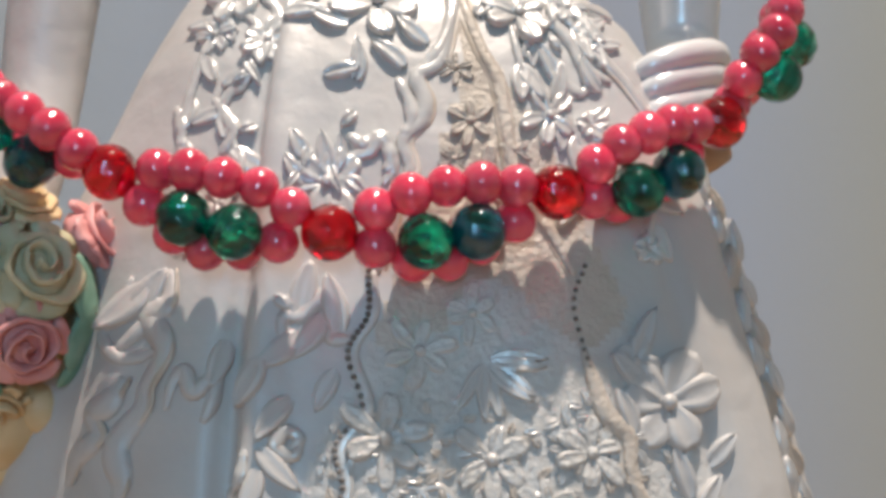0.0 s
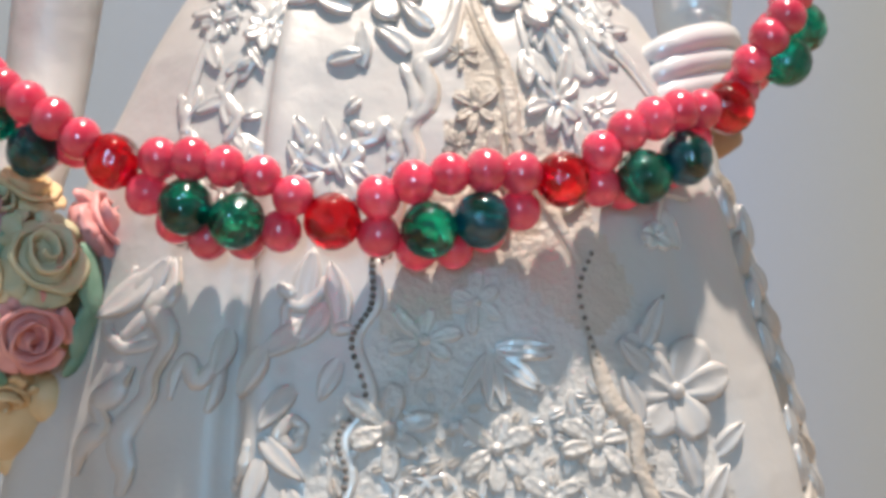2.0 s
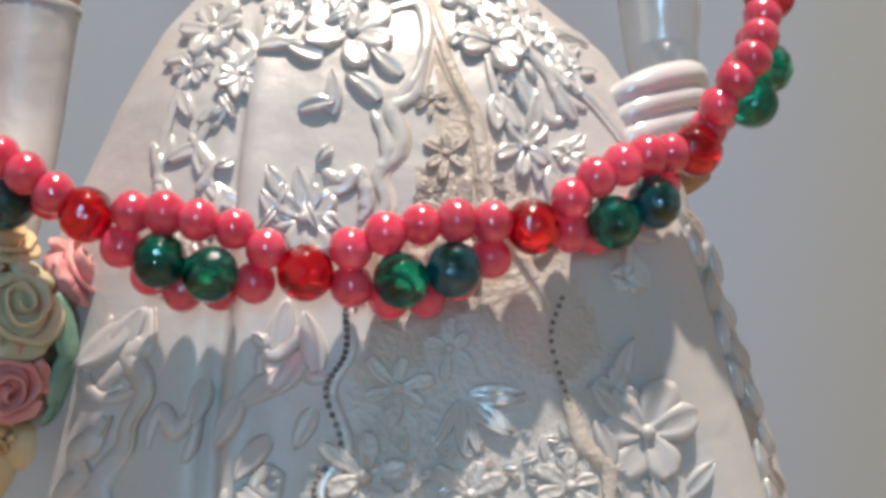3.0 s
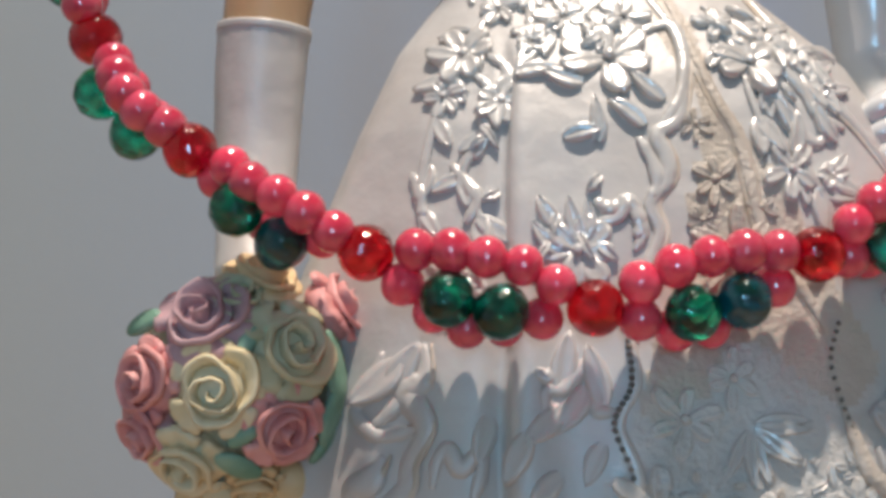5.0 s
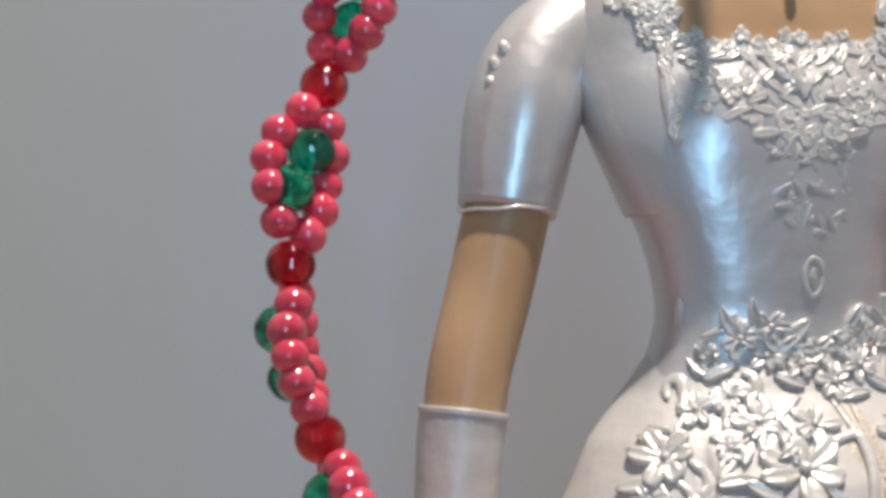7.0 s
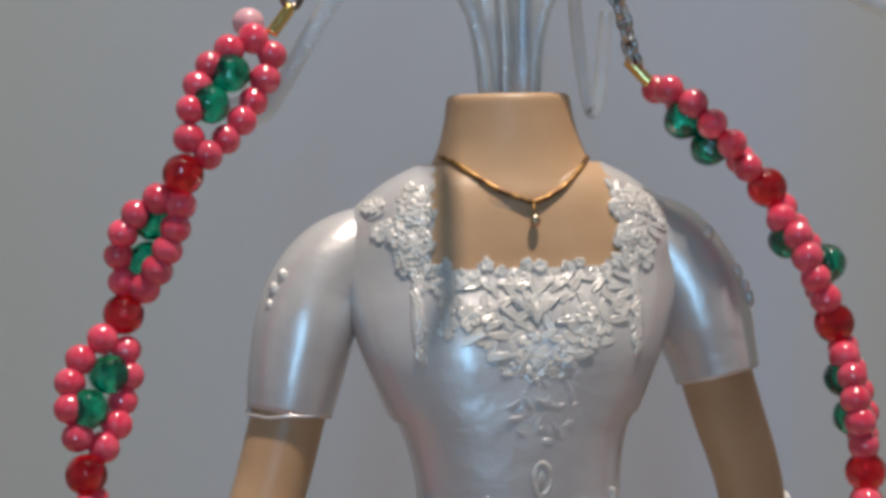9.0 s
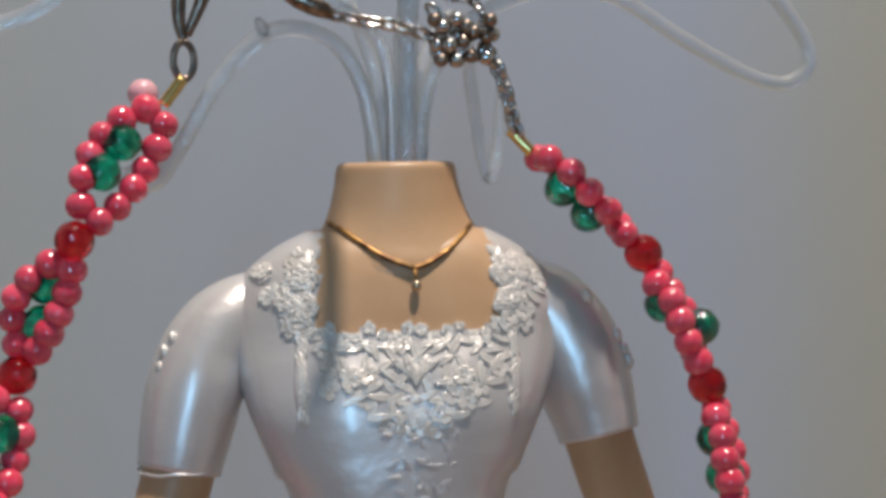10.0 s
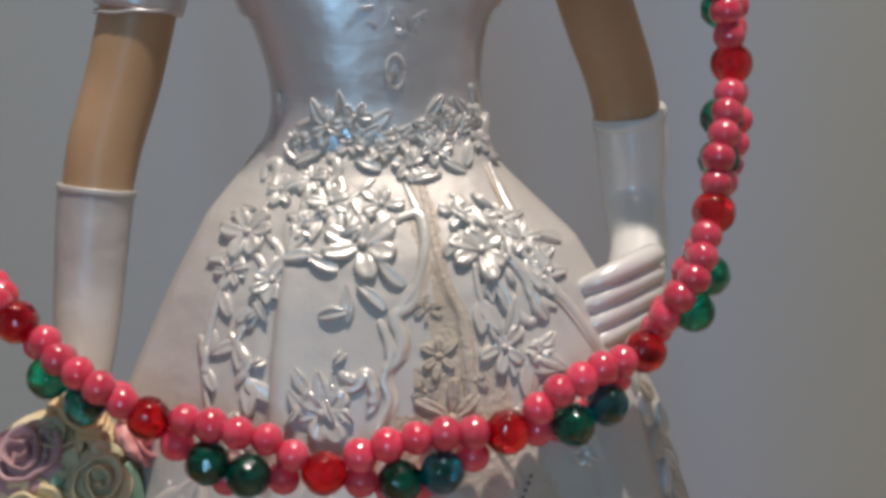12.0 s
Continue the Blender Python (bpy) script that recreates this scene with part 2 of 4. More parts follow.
# window frame and ceiling fitting, both unseen, added to house the two lamps
window = tagged(new("window_1"), "unseen tall window frame added round the cool lamp behind the camera", "window", kind="structure")
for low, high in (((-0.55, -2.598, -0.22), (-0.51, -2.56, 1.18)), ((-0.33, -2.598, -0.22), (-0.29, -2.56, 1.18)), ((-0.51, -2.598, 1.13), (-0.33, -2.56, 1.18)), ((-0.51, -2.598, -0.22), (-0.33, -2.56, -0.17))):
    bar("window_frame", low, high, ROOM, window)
downlight = tagged(new("ceiling_light"), "unseen round white downlight housing added over the ceiling lamp", "ceiling light")
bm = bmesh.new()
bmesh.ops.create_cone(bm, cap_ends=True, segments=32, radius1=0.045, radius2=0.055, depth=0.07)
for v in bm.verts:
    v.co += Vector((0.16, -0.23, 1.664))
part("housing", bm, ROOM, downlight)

# ---- the bride figurine: one mesh ----
clay = Clay()

SKIRT_Z = (20.1, 19.6, 19.0, 18.5, 18.0, 17.0, 16.0, 15.0, 14.0, 13.0, 12.0, 8.0, 3.0, 0.0)
SKIRT_WEST = (-1.86, -2.25, -2.80, -3.10, -3.39, -3.89, -4.38, -4.70, -4.95, -5.15, -5.35, -6.1, -6.9, -7.2)
SKIRT_EAST = (1.44, 1.62, 2.20, 2.70, 2.97, 3.42, 3.83, 4.07, 4.34, 4.58, 4.75, 5.7, 6.4, 6.7)
SKIRT_FRONT = (1.80, 2.10, 2.62, 2.98, 3.22, 3.58, 3.86, 4.12, 4.38, 4.62, 4.86, 5.6, 6.4, 6.7)
SKIRT_MID = (-0.90, -0.95, -1.20, -1.40, -1.50, -1.50, -1.50, -1.45, -1.40, -1.30, -1.20, -0.6, 0.0, 0.0)


def skirt_size(z):
    """Centre x and y, half width and depth to the front at a height."""
    zs = SKIRT_Z[::-1]
    west, east, front, mid = (float(np.interp(z, zs, line[::-1])) for line in (SKIRT_WEST, SKIRT_EAST, SKIRT_FRONT, SKIRT_MID))
    return (west + east) / 2, mid, (east - west) / 2, front + mid


def fold(a, z):
    """Soft gathers that deepen towards the hem, kept shallow on the front panel."""
    deep = min(1.0, max(0.0, (19.4 - z) / 5.0))
    wave = 0.024 * math.sin(9 * a + 0.8) + 0.010 * math.sin(17 * a + 2.0 + 0.12 * z)
    pleat = -0.022 * math.exp(-((a - 0.62) / 0.05) ** 2)
    tuck = a + 0.535 + 0.035 * (z - 17.5) if z > 15.5 else a + 0.465
    crease = min(1.0, max(0.0, (19.1 - z) / 0.7)) * (-0.050 * math.exp(-(tuck / 0.030) ** 2) + 0.030 * math.exp(-((tuck - 0.085) / 0.060) ** 2) - 0.018 * math.exp(-((tuck + 0.10) / 0.08) ** 2))
    pillar = 0.0
    if z < 16.8 and -1.0 < a < -0.3:
        pillar = min(1.0, 16.8 - z) * (0.004 * math.exp(-((a + 0.60) / 0.06) ** 2) - 0.016 * math.exp(-((a + 0.49) / 0.04) ** 2) - 0.012 * math.exp(-((a + 0.73) / 0.05) ** 2))
    return 1.0 + pillar + crease + deep * (wave * (0.35 + 0.65 * min(1.0, abs(a) / 0.9)) + pleat)


def flat(a):
    """The skirt is rounded behind and to the west, and flatter in front towards the east."""
    return 2 / 3.0 if 0 < a < math.pi / 2 else 1.0


def skirt_point(a, z):
    cx, cy, rx, ry = skirt_size(z)
    r, sx, sy, e = fold(a, z), math.sin(a), math.cos(a), flat(a)
    return Vector((cx + rx * r * math.copysign(abs(sx) ** e, sx), cy - ry * r * math.copysign(abs(sy) ** e, sy), z))


def on_skirt(x, z):
    """The place on the front of the skirt at x, z with its right, up and outward directions."""
    cx, cy, rx, ry = skirt_size(z)
    a = 0.0
    for _ in range(12):
        s = max(-0.97, min(0.97, (x - cx) / (rx * fold(a, z))))
        a = math.asin(math.copysign(abs(s) ** (1 / flat(s)), s))
    p = skirt_point(a, z)
    u = (skirt_point(a + 0.02, z) - skirt_point(a - 0.02, z)).normalized()
    v = (skirt_point(a, z + 0.05) - skirt_point(a, z - 0.05)).normalized()
    n = u.cross(v).normalized()
    return p, u, n.cross(u), n


PANEL = ((20.0, 0.05, 0.30), (19.0, 0.12, 0.55), (18.0, 0.45, 0.70), (17.0, 0.10, 1.35), (16.3, -0.15, 1.50), (15.2, -0.62, 2.05),
         (14.5, -0.95, 2.35), (13.6, -1.45, 2.75), (12.6, -1.9, 3.2), (11.0, -2.4, 3.6), (0.0, -3.0, 4.2))


def in_panel(x, z):
    zs = [p[0] for p in PANEL][::-1]
    return np.interp(z, zs, [p[1] for p in PANEL][::-1]) < x < np.interp(z, zs, [p[2] for p in PANEL][::-1])


def skirt():
    seg, rows = 300, []
    levels = list(np.linspace(20.1, 11.0, 130)) + list(np.linspace(10.5, 0.0, 22))
    for z in levels:
        rows.append([skirt_point(2 * math.pi * (j - seg / 2) / seg, z) for j in range(seg)])
    first = len(clay.faces)
    clay.grid(rows, SATIN)
    for k in range(first, len(clay.faces) - 2):
        c = sum((Vector(clay.verts[i]) for i in clay.faces[k]), Vector()) / 4
        if c.y < 0 and in_panel(c.x, c.z):
            clay.mats[k] = ECRU if c.z > 15.0 + 0.4 * math.sin(3 * c.x) else MESHED


def petal(p, u, v, n, turn, length, width, height, mat=None, lift=0.0, start=0.08, curl=0.0, blunt=False):
    """A low raised petal with a rounded rim and a hollow down its middle."""
    d = math.cos(turn) * u + math.sin(turn) * v
    e = n.cross(d)
    height *= 0.85
    rows = []
    for i in range(9):
        s = i / 8
        half = 0.5 * width * max(0.04, math.sin(math.pi * min(1.0, 0.10 + 0.90 * s ** 0.85)) ** 0.7)
        if blunt:
            half = 0.5 * width * math.sin(math.pi * (0.08 + 0.84 * s ** 1.5)) ** 0.65
        rise = height * (0.35 + 0.65 * math.sin(math.pi * (0.15 + 0.75 * s)))
        row = []
        for t, h in ((-1.0, -0.5), (-0.98, 0.35), (-0.80, 0.95), (-0.40, 0.80), (0.0, 0.45), (0.40, 0.80), (0.80, 0.95), (0.98, 0.35), (1.0, -0.5)):
            bend = curl * length * s * s
            row.append(p + d * length * (start + s) + e * (half * t + bend) + n * (rise * h + (lift * length * s if h > 0 else 0.0)))
        rows.append(row)
    tip = rows[-1][4]
    rows.append([q.lerp(tip, 0.6) - n * height * 0.9 for q in rows[-1]])
    clay.grid(rows, mat or LACE, closed=False)


def bloom(where, x, z, radius, petals=5, turn=0.3, height=0.10, mat=None, heart=True, wide=0.75):
    p, u, v, n = where(x, z)
    for k in range(petals):
        wob = random.uniform(-0.12, 0.12)
        petal(p, u, v, n, turn + 2 * math.pi * k / petals + wob * 1.6, radius * random.uniform(0.68, 1.0), radius * wide * random.uniform(1.0, 1.3), height * random.uniform(0.7, 1.2), mat, random.uniform(0.05, 0.16), curl=random.uniform(-0.2, 0.2), blunt=True)
    if heart:
        clay.blob(p + n * height * 0.9, u * radius * 0.15, v * radius * 0.15, n * radius * 0.10, mat or LACE, 10, 6)


def leaf(where, x, z, turn, length, width, height=0.09, mat=None):
    """A raised leaf, with its degrees counted from the right."""
    p, u, v, n = where(x, z)
    petal(p, u, v, n, radians(turn), length, width * 1.15, height, mat, random.uniform(0.03, 0.12), -0.5, random.uniform(-0.3, 0.3))


def strand(where, points, radius, mat, count=40, out=0.02):
    """A low raised ribbon on the cloth, thinning towards its ends."""
    line = [where(q.x, q.y) for q in spline([(x, z, 0) for x, z in points], count)]
    rows = []
    for i, (p, u, v, n) in enumerate(line):
        way = (line[min(i + 1, count - 1)][0] - line[max(i - 1, 0)][0]).normalized()
        side = n.cross(way).normalized()
        s = i / (count - 1)
        r = radius * min(1.0, 0.35 + 5 * s, 0.35 + 5 * (1 - s)) * (1 + 0.18 * math.sin(11 * s + 40 * radius))
        rows.append([p + n * out * 0.5 + side * 1.2 * r * math.cos(t) + n * 0.62 * r * math.sin(t) for t in (2 * math.pi * k / 10 for k in range(10))])
    clay.grid(rows, mat)


def gap_dots(where, points, radius, mat, count, out=0.03):
    for q in spline([(x, z, 0) for x, z in points], count):
        p, u, v, n = where(q.x, q.y)
        clay.blob(p + n * out, u * radius, v * radius, n * radius, mat, 6, 4)


skirt()

# torso, neck and chest
TORSO = ((25.75, -0.05, 0.20, 1.50, 0.80), (25.50, -0.08, 0.10, 1.98, 0.95), (25.10, -0.10, 0.02, 2.46, 1.06), (24.60, -0.12, -0.12, 2.72, 1.06),
         (24.10, -0.13, -0.30, 2.68, 1.00), (23.50, -0.14, -0.55, 2.50, 1.02), (22.90, -0.17, -0.75, 2.30, 1.00), (22.20, -0.19, -0.88, 2.00, 0.95),
         (21.60, -0.20, -0.92, 1.74, 0.92), (21.00, -0.18, -0.94, 1.61, 0.88), (20.50, -0.17, -0.94, 1.60, 0.86), (20.00, -0.21, -0.94, 1.71, 0.92), (19.60, -0.30, -0.95, 1.88, 1.05))


def torso_section(z):
    t = np.array(TORSO)[::-1]
    return [float(np.interp(z, t[:, 0], t[:, k])) for k in range(1, 5)]


def bust(v):
    for x in (-1.0, 0.85):
        push = 0.13 * math.exp(-((v.x - x) / 0.75) ** 2 - ((v.z - 23.3) / 0.85) ** 2)
        if v.y < 0:
            v = v + Vector((0, -push, 0))
    return v


def on_torso(x, z):
    def place(x, z):
        cx, cy, rx, ry = torso_section(z)
        s = max(-0.995, min(0.995, (x - cx) / rx))
        return bust(Vector((x, cy - ry * (1 - abs(s) ** 2.3) ** (1 / 2.3), z)))
    p = place(x, z)
    u = (place(x + 0.05, z) - place(x - 0.05, z)).normalized()
    v = (place(x, z + 0.05) - place(x, z - 0.05)).normalized()
    n = u.cross(v).normalized()
    return p, u, n.cross(u), n


first = len(clay.faces)
clay.lofted(TORSO, PEARL, 96, 6, 2.3, bust, 1.1)
for k in range(first, len(clay.faces)):
    c = sum((Vector(clay.verts[i]) for i in clay.faces[k]), Vector()) / len(clay.faces[k])
    edge = 24.22 + 0.05 * math.cos(9 * c.x)
    side = 1.40 + 0.05 * math.sin(7 * c.z) + 0.10 * (24.9 - c.z)
    if c.y < 0.3 and c.z > edge and -side - 0.02 < c.x < side + 0.05:
        clay.mats[k] = SKIN
NECK = ((26.86, -0.03, 0.25, 0.86, 0.74), (26.84, -0.03, 0.25, 0.94, 0.80), (26.76, -0.03, 0.25, 0.99, 0.85), (26.50, -0.03, 0.24, 1.03, 0.88), (26.10, -0.02, 0.22, 1.13, 0.93),
        (25.80, -0.02, 0.17, 1.26, 0.96), (25.55, -0.02, 0.10, 1.42, 0.985), (25.20, -0.04, 0.00, 1.62, 1.045), (24.85, -0.06, -0.02, 1.72, 1.02), (24.50, -0.08, 0.05, 1.75, 0.95))
clay.lofted(NECK, SKIN, 48, 4)


def limb(path, radii, mat, count=24, seg=24, squash=1.0):
    line = spline(path, count)
    r = [q.x for q in spline([(v, 0, 0) for v in radii], count)]
    clay.tube(line, r, mat, seg, squash)


# sleeves, bare arms and gloves
limb(((-1.60, 0.12, 24.72), (-2.60, 0.02, 24.38), (-3.12, -0.15, 23.92), (-3.38, -0.32, 23.30), (-3.55, -0.42, 22.60), (-3.67, -0.48, 22.00)), (0.50, 0.71, 0.77, 0.79, 0.74, 0.67), PEARL, 36, 32)
limb(((-3.62, -0.46, 22.2), (-3.95, -0.60, 21.0), (-4.28, -0.82, 20.0), (-4.45, -0.98, 19.2)), (0.58, 0.57, 0.55, 0.52), SKIN)
limb(((-4.42, -0.96, 19.40), (-4.50, -1.02, 18.9), (-4.62, -1.20, 17.9), (-4.72, -1.60, 17.0), (-4.85, -2.1, 16.3)), (0.575, 0.56, 0.52, 0.46, 0.40), SATIN)
limb(((-4.415, -0.955, 19.43), (-4.43, -0.965, 19.33)), (0.590, 0.588), SATIN, 4, 28)
limb(((1.80, 0.12, 24.60), (2.42, 0.05, 24.32), (2.80, -0.02, 23.75), (3.00, -0.10, 23.15), (3.14, -0.16, 22.65), (3.22, -0.20, 22.28)), (0.70, 0.79, 0.84, 0.81, 0.73, 0.68), PEARL, 30, 32)
limb(((3.10, -0.1, 22.7), (3.42, 0.02, 21.7), (3.80, 0.18, 20.6), (3.96, 0.22, 19.7)), (0.58, 0.58, 0.55, 0.53), SKIN)
# right glove: its brighter light is put into a whiter glaze
limb(((3.94, 0.22, 20.02), (3.98, 0.22, 19.5), (3.98, 0.15, 18.7), (3.92, -0.5, 18.1), (3.72, -1.2, 17.65)), (0.58, 0.58, 0.51, 0.46, 0.46), LIT_GLOVE, 24, 24)
limb(((3.925, 0.20, 20.06), (3.955, 0.22, 19.94)), (0.60, 0.61), LIT_GLOVE, 4, 28)
# the gloved hand on the hip: palm, four curled fingers, thumb
clay.blob((3.40, -1.75, 17.45), Vector((0.72, 0.1, 0.12)), Vector((0, 0.55, 0)), Vector((-0.1, 0, 0.52)), LIT_GLOVE, 20, 12)
for k in range(4):
    dz = 0.285 * k
    limb(((2.55 + 0.03 * k, -2.55 - 0.08 * k, 17.80 - dz), (2.80, -2.72 - 0.05 * k, 17.96 - dz), (3.25, -2.58, 18.12 - dz), (3.74, -2.15, 18.20 - dz), (3.96, -1.6, 18.10 - dz)),
         (0.13, 0.165, 0.175, 0.175, 0.15), LIT_GLOVE, 18, 14)
limb(((3.05, -1.7, 17.0), (3.5, -2.0, 16.86), (3.92, -1.8, 17.0)), (0.16, 0.2, 0.15), SKIN, 12, 14)

# shoulder ornaments: small pearls on both sleeves
for x, y, z in ((-3.70, -0.66, 24.10), (-3.84, -0.66, 23.90), (-3.90, -0.70, 23.66), (-3.86, -0.78, 23.46), (3.50, -0.45, 23.95), (3.62, -0.42, 23.72), (3.70, -0.40, 23.52), (2.95, -0.78, 24.62)):
    clay.blob((x, y, z), Vector((0.085, 0, 0.02)), Vector((0, 0.09, 0)), Vector((-0.03, 0, random.uniform(0.10, 0.17))), LACE, 10, 6)

# a worn rim round the lower edge of the sleeve
rim = []
for k in range(41):
    a = 2 * math.pi * k / 40
    rim.append((-3.67 + 0.655 * math.cos(a), -0.48 + 0.655 * math.sin(a), 22.02 + 0.012 * math.sin(7 * a) + 0.010 * math.sin(3 * a)))
clay.tube(rim, 0.026, PEARL, 8)

# lace round the neckline
for k in range(15):
    x = -1.45 + k * 0.205
    bloom(on_torso, x, 24.16 + 0.10 * math.sin(k * 1.9), random.uniform(0.09, 0.15), 5, k * 0.7, 0.028, wide=0.75)
    leaf(on_torso, x + 0.05, 23.95 + 0.05 * math.cos(k * 2.3), 40 + 70 * (k % 3), 0.34, 0.10, 0.04)
for side, x0 in ((-1, -1.52), (1, 1.50)):
    for k in range(9):
        z = 24.20 + k * 0.17
        x = x0 + side * 0.05 * math.sin(k * 2.1) - side * 0.012 * k
        if z < 25.35:
            bloom(on_torso, x + side * 0.12, z, 0.17, 5, k * 1.1, 0.05)
            bloom(on_torso, x + side * 0.36, z + 0.05, 0.17, 4, k * 0.8, 0.05)
        leaf(on_torso, x + side * 0.02, min(z, 25.4), 90 + side * 30 * (-1) ** k, 0.24, 0.11, 0.06)


def on_shoulder(x, z):
    p, u, v, n = on_torso(x, z)
    return p + n * 0.01, u, v, n


for side, low, high in ((-1, -2.35, -1.55), (1, 1.50, 2.20)):
    for k in range(26):
        x, z = random.uniform(low, high), random.uniform(24.35, 25.45)
        if z < 26.15 - 0.42 * abs(x):
            if k % 2:
                bloom(on_shoulder, x, z, 0.21, 5, random.uniform(0, 2), 0.028)
            else:
                leaf(on_shoulder, x, z, random.uniform(0, 180), 0.30, 0.13, 0.035)
# lace over the bodice, fading to a point
for k in range(70):
    row = k // 10
    z = 23.95 - row * 0.20 + random.uniform(-0.07, 0.07)
    half = (1.35, 1.40, 1.40, 1.30, 1.0, 0.70, 0.45)[row]
    low = (1.0, 1.0, 0.9, 0.7, 0.5, 0.35, 0.25)[row]
    x = 0.05 + half * (2 * (k % 10 + random.uniform(-0.3, 0.3)) / 9 - 1)
    if random.random() < 0.35:
        bloom(on_torso, x, z, 0.19, 5, random.uniform(0, 3), 0.034 * low)
    else:
        leaf(on_torso, x, z, random.uniform(0, 180), random.uniform(0.24, 0.42), 0.12, 0.042 * low)
for k in range(9):
    leaf(on_torso, 0.06 + 0.10 * (k - 4) / 2, 23.55 + 0.02 * abs(k - 4), 90 + (4 - k) * 11, 0.42, 0.07, 0.07)


def on_worn(x, z):
    """Where the lace has almost sunk into the glaze."""
    p, u, v, n = on_torso(x, z)
    return p - n * 0.004, u, v, n


for k in range(60):
    z = random.uniform(21.6, 22.9)
    half = 0.62 - 0.35 * abs(z - 22.4)
    leaf(on_worn, 0.06 + random.uniform(-half, half), z, random.choice((50, 130, 90, 20, 160)) + random.uniform(-20, 20), random.uniform(0.16, 0.30), 0.08, 0.008, PEARL)
# oval medallion above the waist
ring = [(0.07 + 0.13 * math.cos(t), 21.05 + 0.24 * math.sin(t)) for t in (2 * math.pi * k / 14 for k in range(15))]
strand(on_torso, ring, 0.032, LACE, 36, 0.0)
leaf(on_torso, 0.05, 21.05, 90, 0.24, 0.08, 0.05)
# bolero edges beside the bodice, with beads
for side, x0 in ((-1, -1.72), (1, 1.66)):
    strand(on_torso, ((x0, 24.2), (x0 + side * 0.05, 23.6), (x0 + side * 0.02, 23.1), (x0, 22.8)), 0.05, PEARL, 30, 0.01)
    for k in range(16):
        leaf(on_torso, x0 - side * 0.03 + random.uniform(-0.04, 0.04), 24.15 - 0.085 * k, 90 + random.uniform(-45, 45), random.uniform(0.16, 0.26), 0.13, 0.05)
# the bolero: a short shell over the sides and back, open in front
for side in (-1, 1):
    rows = []
    for z in list(np.linspace(24.9, 21.95, 20)) + [21.88, 21.92]:
        cx, cy, rx, ry = torso_section(z)
        grow = 0.09 if z > 21.9 else 0.05
        row, edge = [], grow
        for k in range(25):
            grow = edge * min(1.0, k / 7) - 0.004
            q = 1.02 + (math.pi - 1.02) * k / 24
            sx, sy = side * math.sin(q), -math.cos(q)
            row.append(bust(Vector((cx + (rx + grow) * math.copysign(abs(sx) ** (2 / 2.3), sx), cy + (ry + grow) * (1.1 if sy > 0 else 1.0) * math.copysign(abs(sy) ** (2 / 2.3), sy), z))))
        rows.append(row)
    clay.grid(rows, PEARL, closed=False)
for x in (-1.62, 1.25):
    leaf(on_torso, x, 20.6, 90, 0.4, 0.1, 0.07)


def on_hips(x, z):
    return on_torso(x, z) if z > 20.05 else on_skirt(x, z)


# garland round the waist
for x, z, r in ((-0.95, 20.28, 0.30), (-0.55, 20.42, 0.26), (-0.62, 20.02, 0.24), (-0.20, 19.90, 0.24), (0.20, 19.68, 0.32), (0.62, 19.88, 0.26),
                (0.95, 20.12, 0.28), (1.22, 20.32, 0.22), (0.78, 20.35, 0.20), (-1.35, 20.08, 0.20), (1.30, 19.95, 0.20)):
    bloom(on_hips, x, z, r, 6, random.uniform(0, 2), 0.10, wide=0.5)
for x, z, a in ((-1.1, 20.5, 120), (-0.75, 20.6, 100), (-0.35, 20.2, 40), (0.0, 19.98, 30), (0.42, 20.05, 150), (0.62, 20.52, 60), (1.05, 20.48, 110), (1.35, 20.15, 80),
                (-1.5, 19.9, 150), (-1.25, 19.85, 30), (-0.4, 19.72, 160), (0.45, 19.55, 20), (0.85, 19.65, 150), (1.1, 19.8, 60)):
    leaf(on_hips, x, z, a, 0.42, 0.15, 0.10)

# flowers and leaves on the upper skirt
UPPER = ((-0.55, 18.70, 0.55, 6), (-0.95, 19.25, 0.34, 5), (-0.25, 19.20, 0.34, 5), (1.12, 18.55, 0.46, 6), (0.85, 19.05, 0.30, 5), (1.45, 18.95, 0.28, 5), (1.75, 18.65, 0.28, 5),
         (-2.15, 18.85, 0.42, 6), (-1.65, 19.40, 0.32, 5), (-1.20, 19.55, 0.28, 5), (-1.85, 18.25, 0.34, 5), (-1.23, 16.50, 0.52, 7), (1.35, 17.25, 0.34, 5), (-2.45, 18.35, 0.26, 5))
for x, z, r, n in UPPER:
    bloom(on_skirt, x, z, r * random.uniform(0.95, 1.12), n, random.uniform(0, 2), 0.085, wide=0.50)
for x, z, a, s in ((-0.78, 17.95, 75, 0.55), (-1.02, 17.85, 20, 0.42), (-0.42, 18.05, 120, 0.5), (-0.2, 18.3, 140, 0.5), (-1.15, 18.45, 170, 0.5), (-1.42, 18.62, 20, 0.5),
                   (-1.62, 16.62, 140, 0.45), (-1.55, 16.95, 120, 0.4), (1.42, 17.95, 100, 0.6), (1.55, 17.65, 60, 0.55), (1.85, 17.75, 130, 0.5), (1.2, 18.15, 75, 0.45),
                   (2.0, 18.3, 120, 0.5), (2.15, 18.65, 140, 0.45), (0.7, 18.65, 60, 0.4)):
    leaf(on_skirt, x, z, a, s, 0.19, 0.10)
for line in (((-0.95, 16.9), (-0.65, 17.0), (-0.48, 16.7), (-0.62, 16.45)), ((1.2, 18.3), (1.45, 17.8), (1.75, 17.55), (1.95, 17.7)), ((-1.2, 19.75), (-0.85, 19.6), (-0.8, 19.35), (-1.05, 19.3), (-1.15, 19.5))):
    strand(on_skirt, line, 0.06, LACE, 30, 0.03)


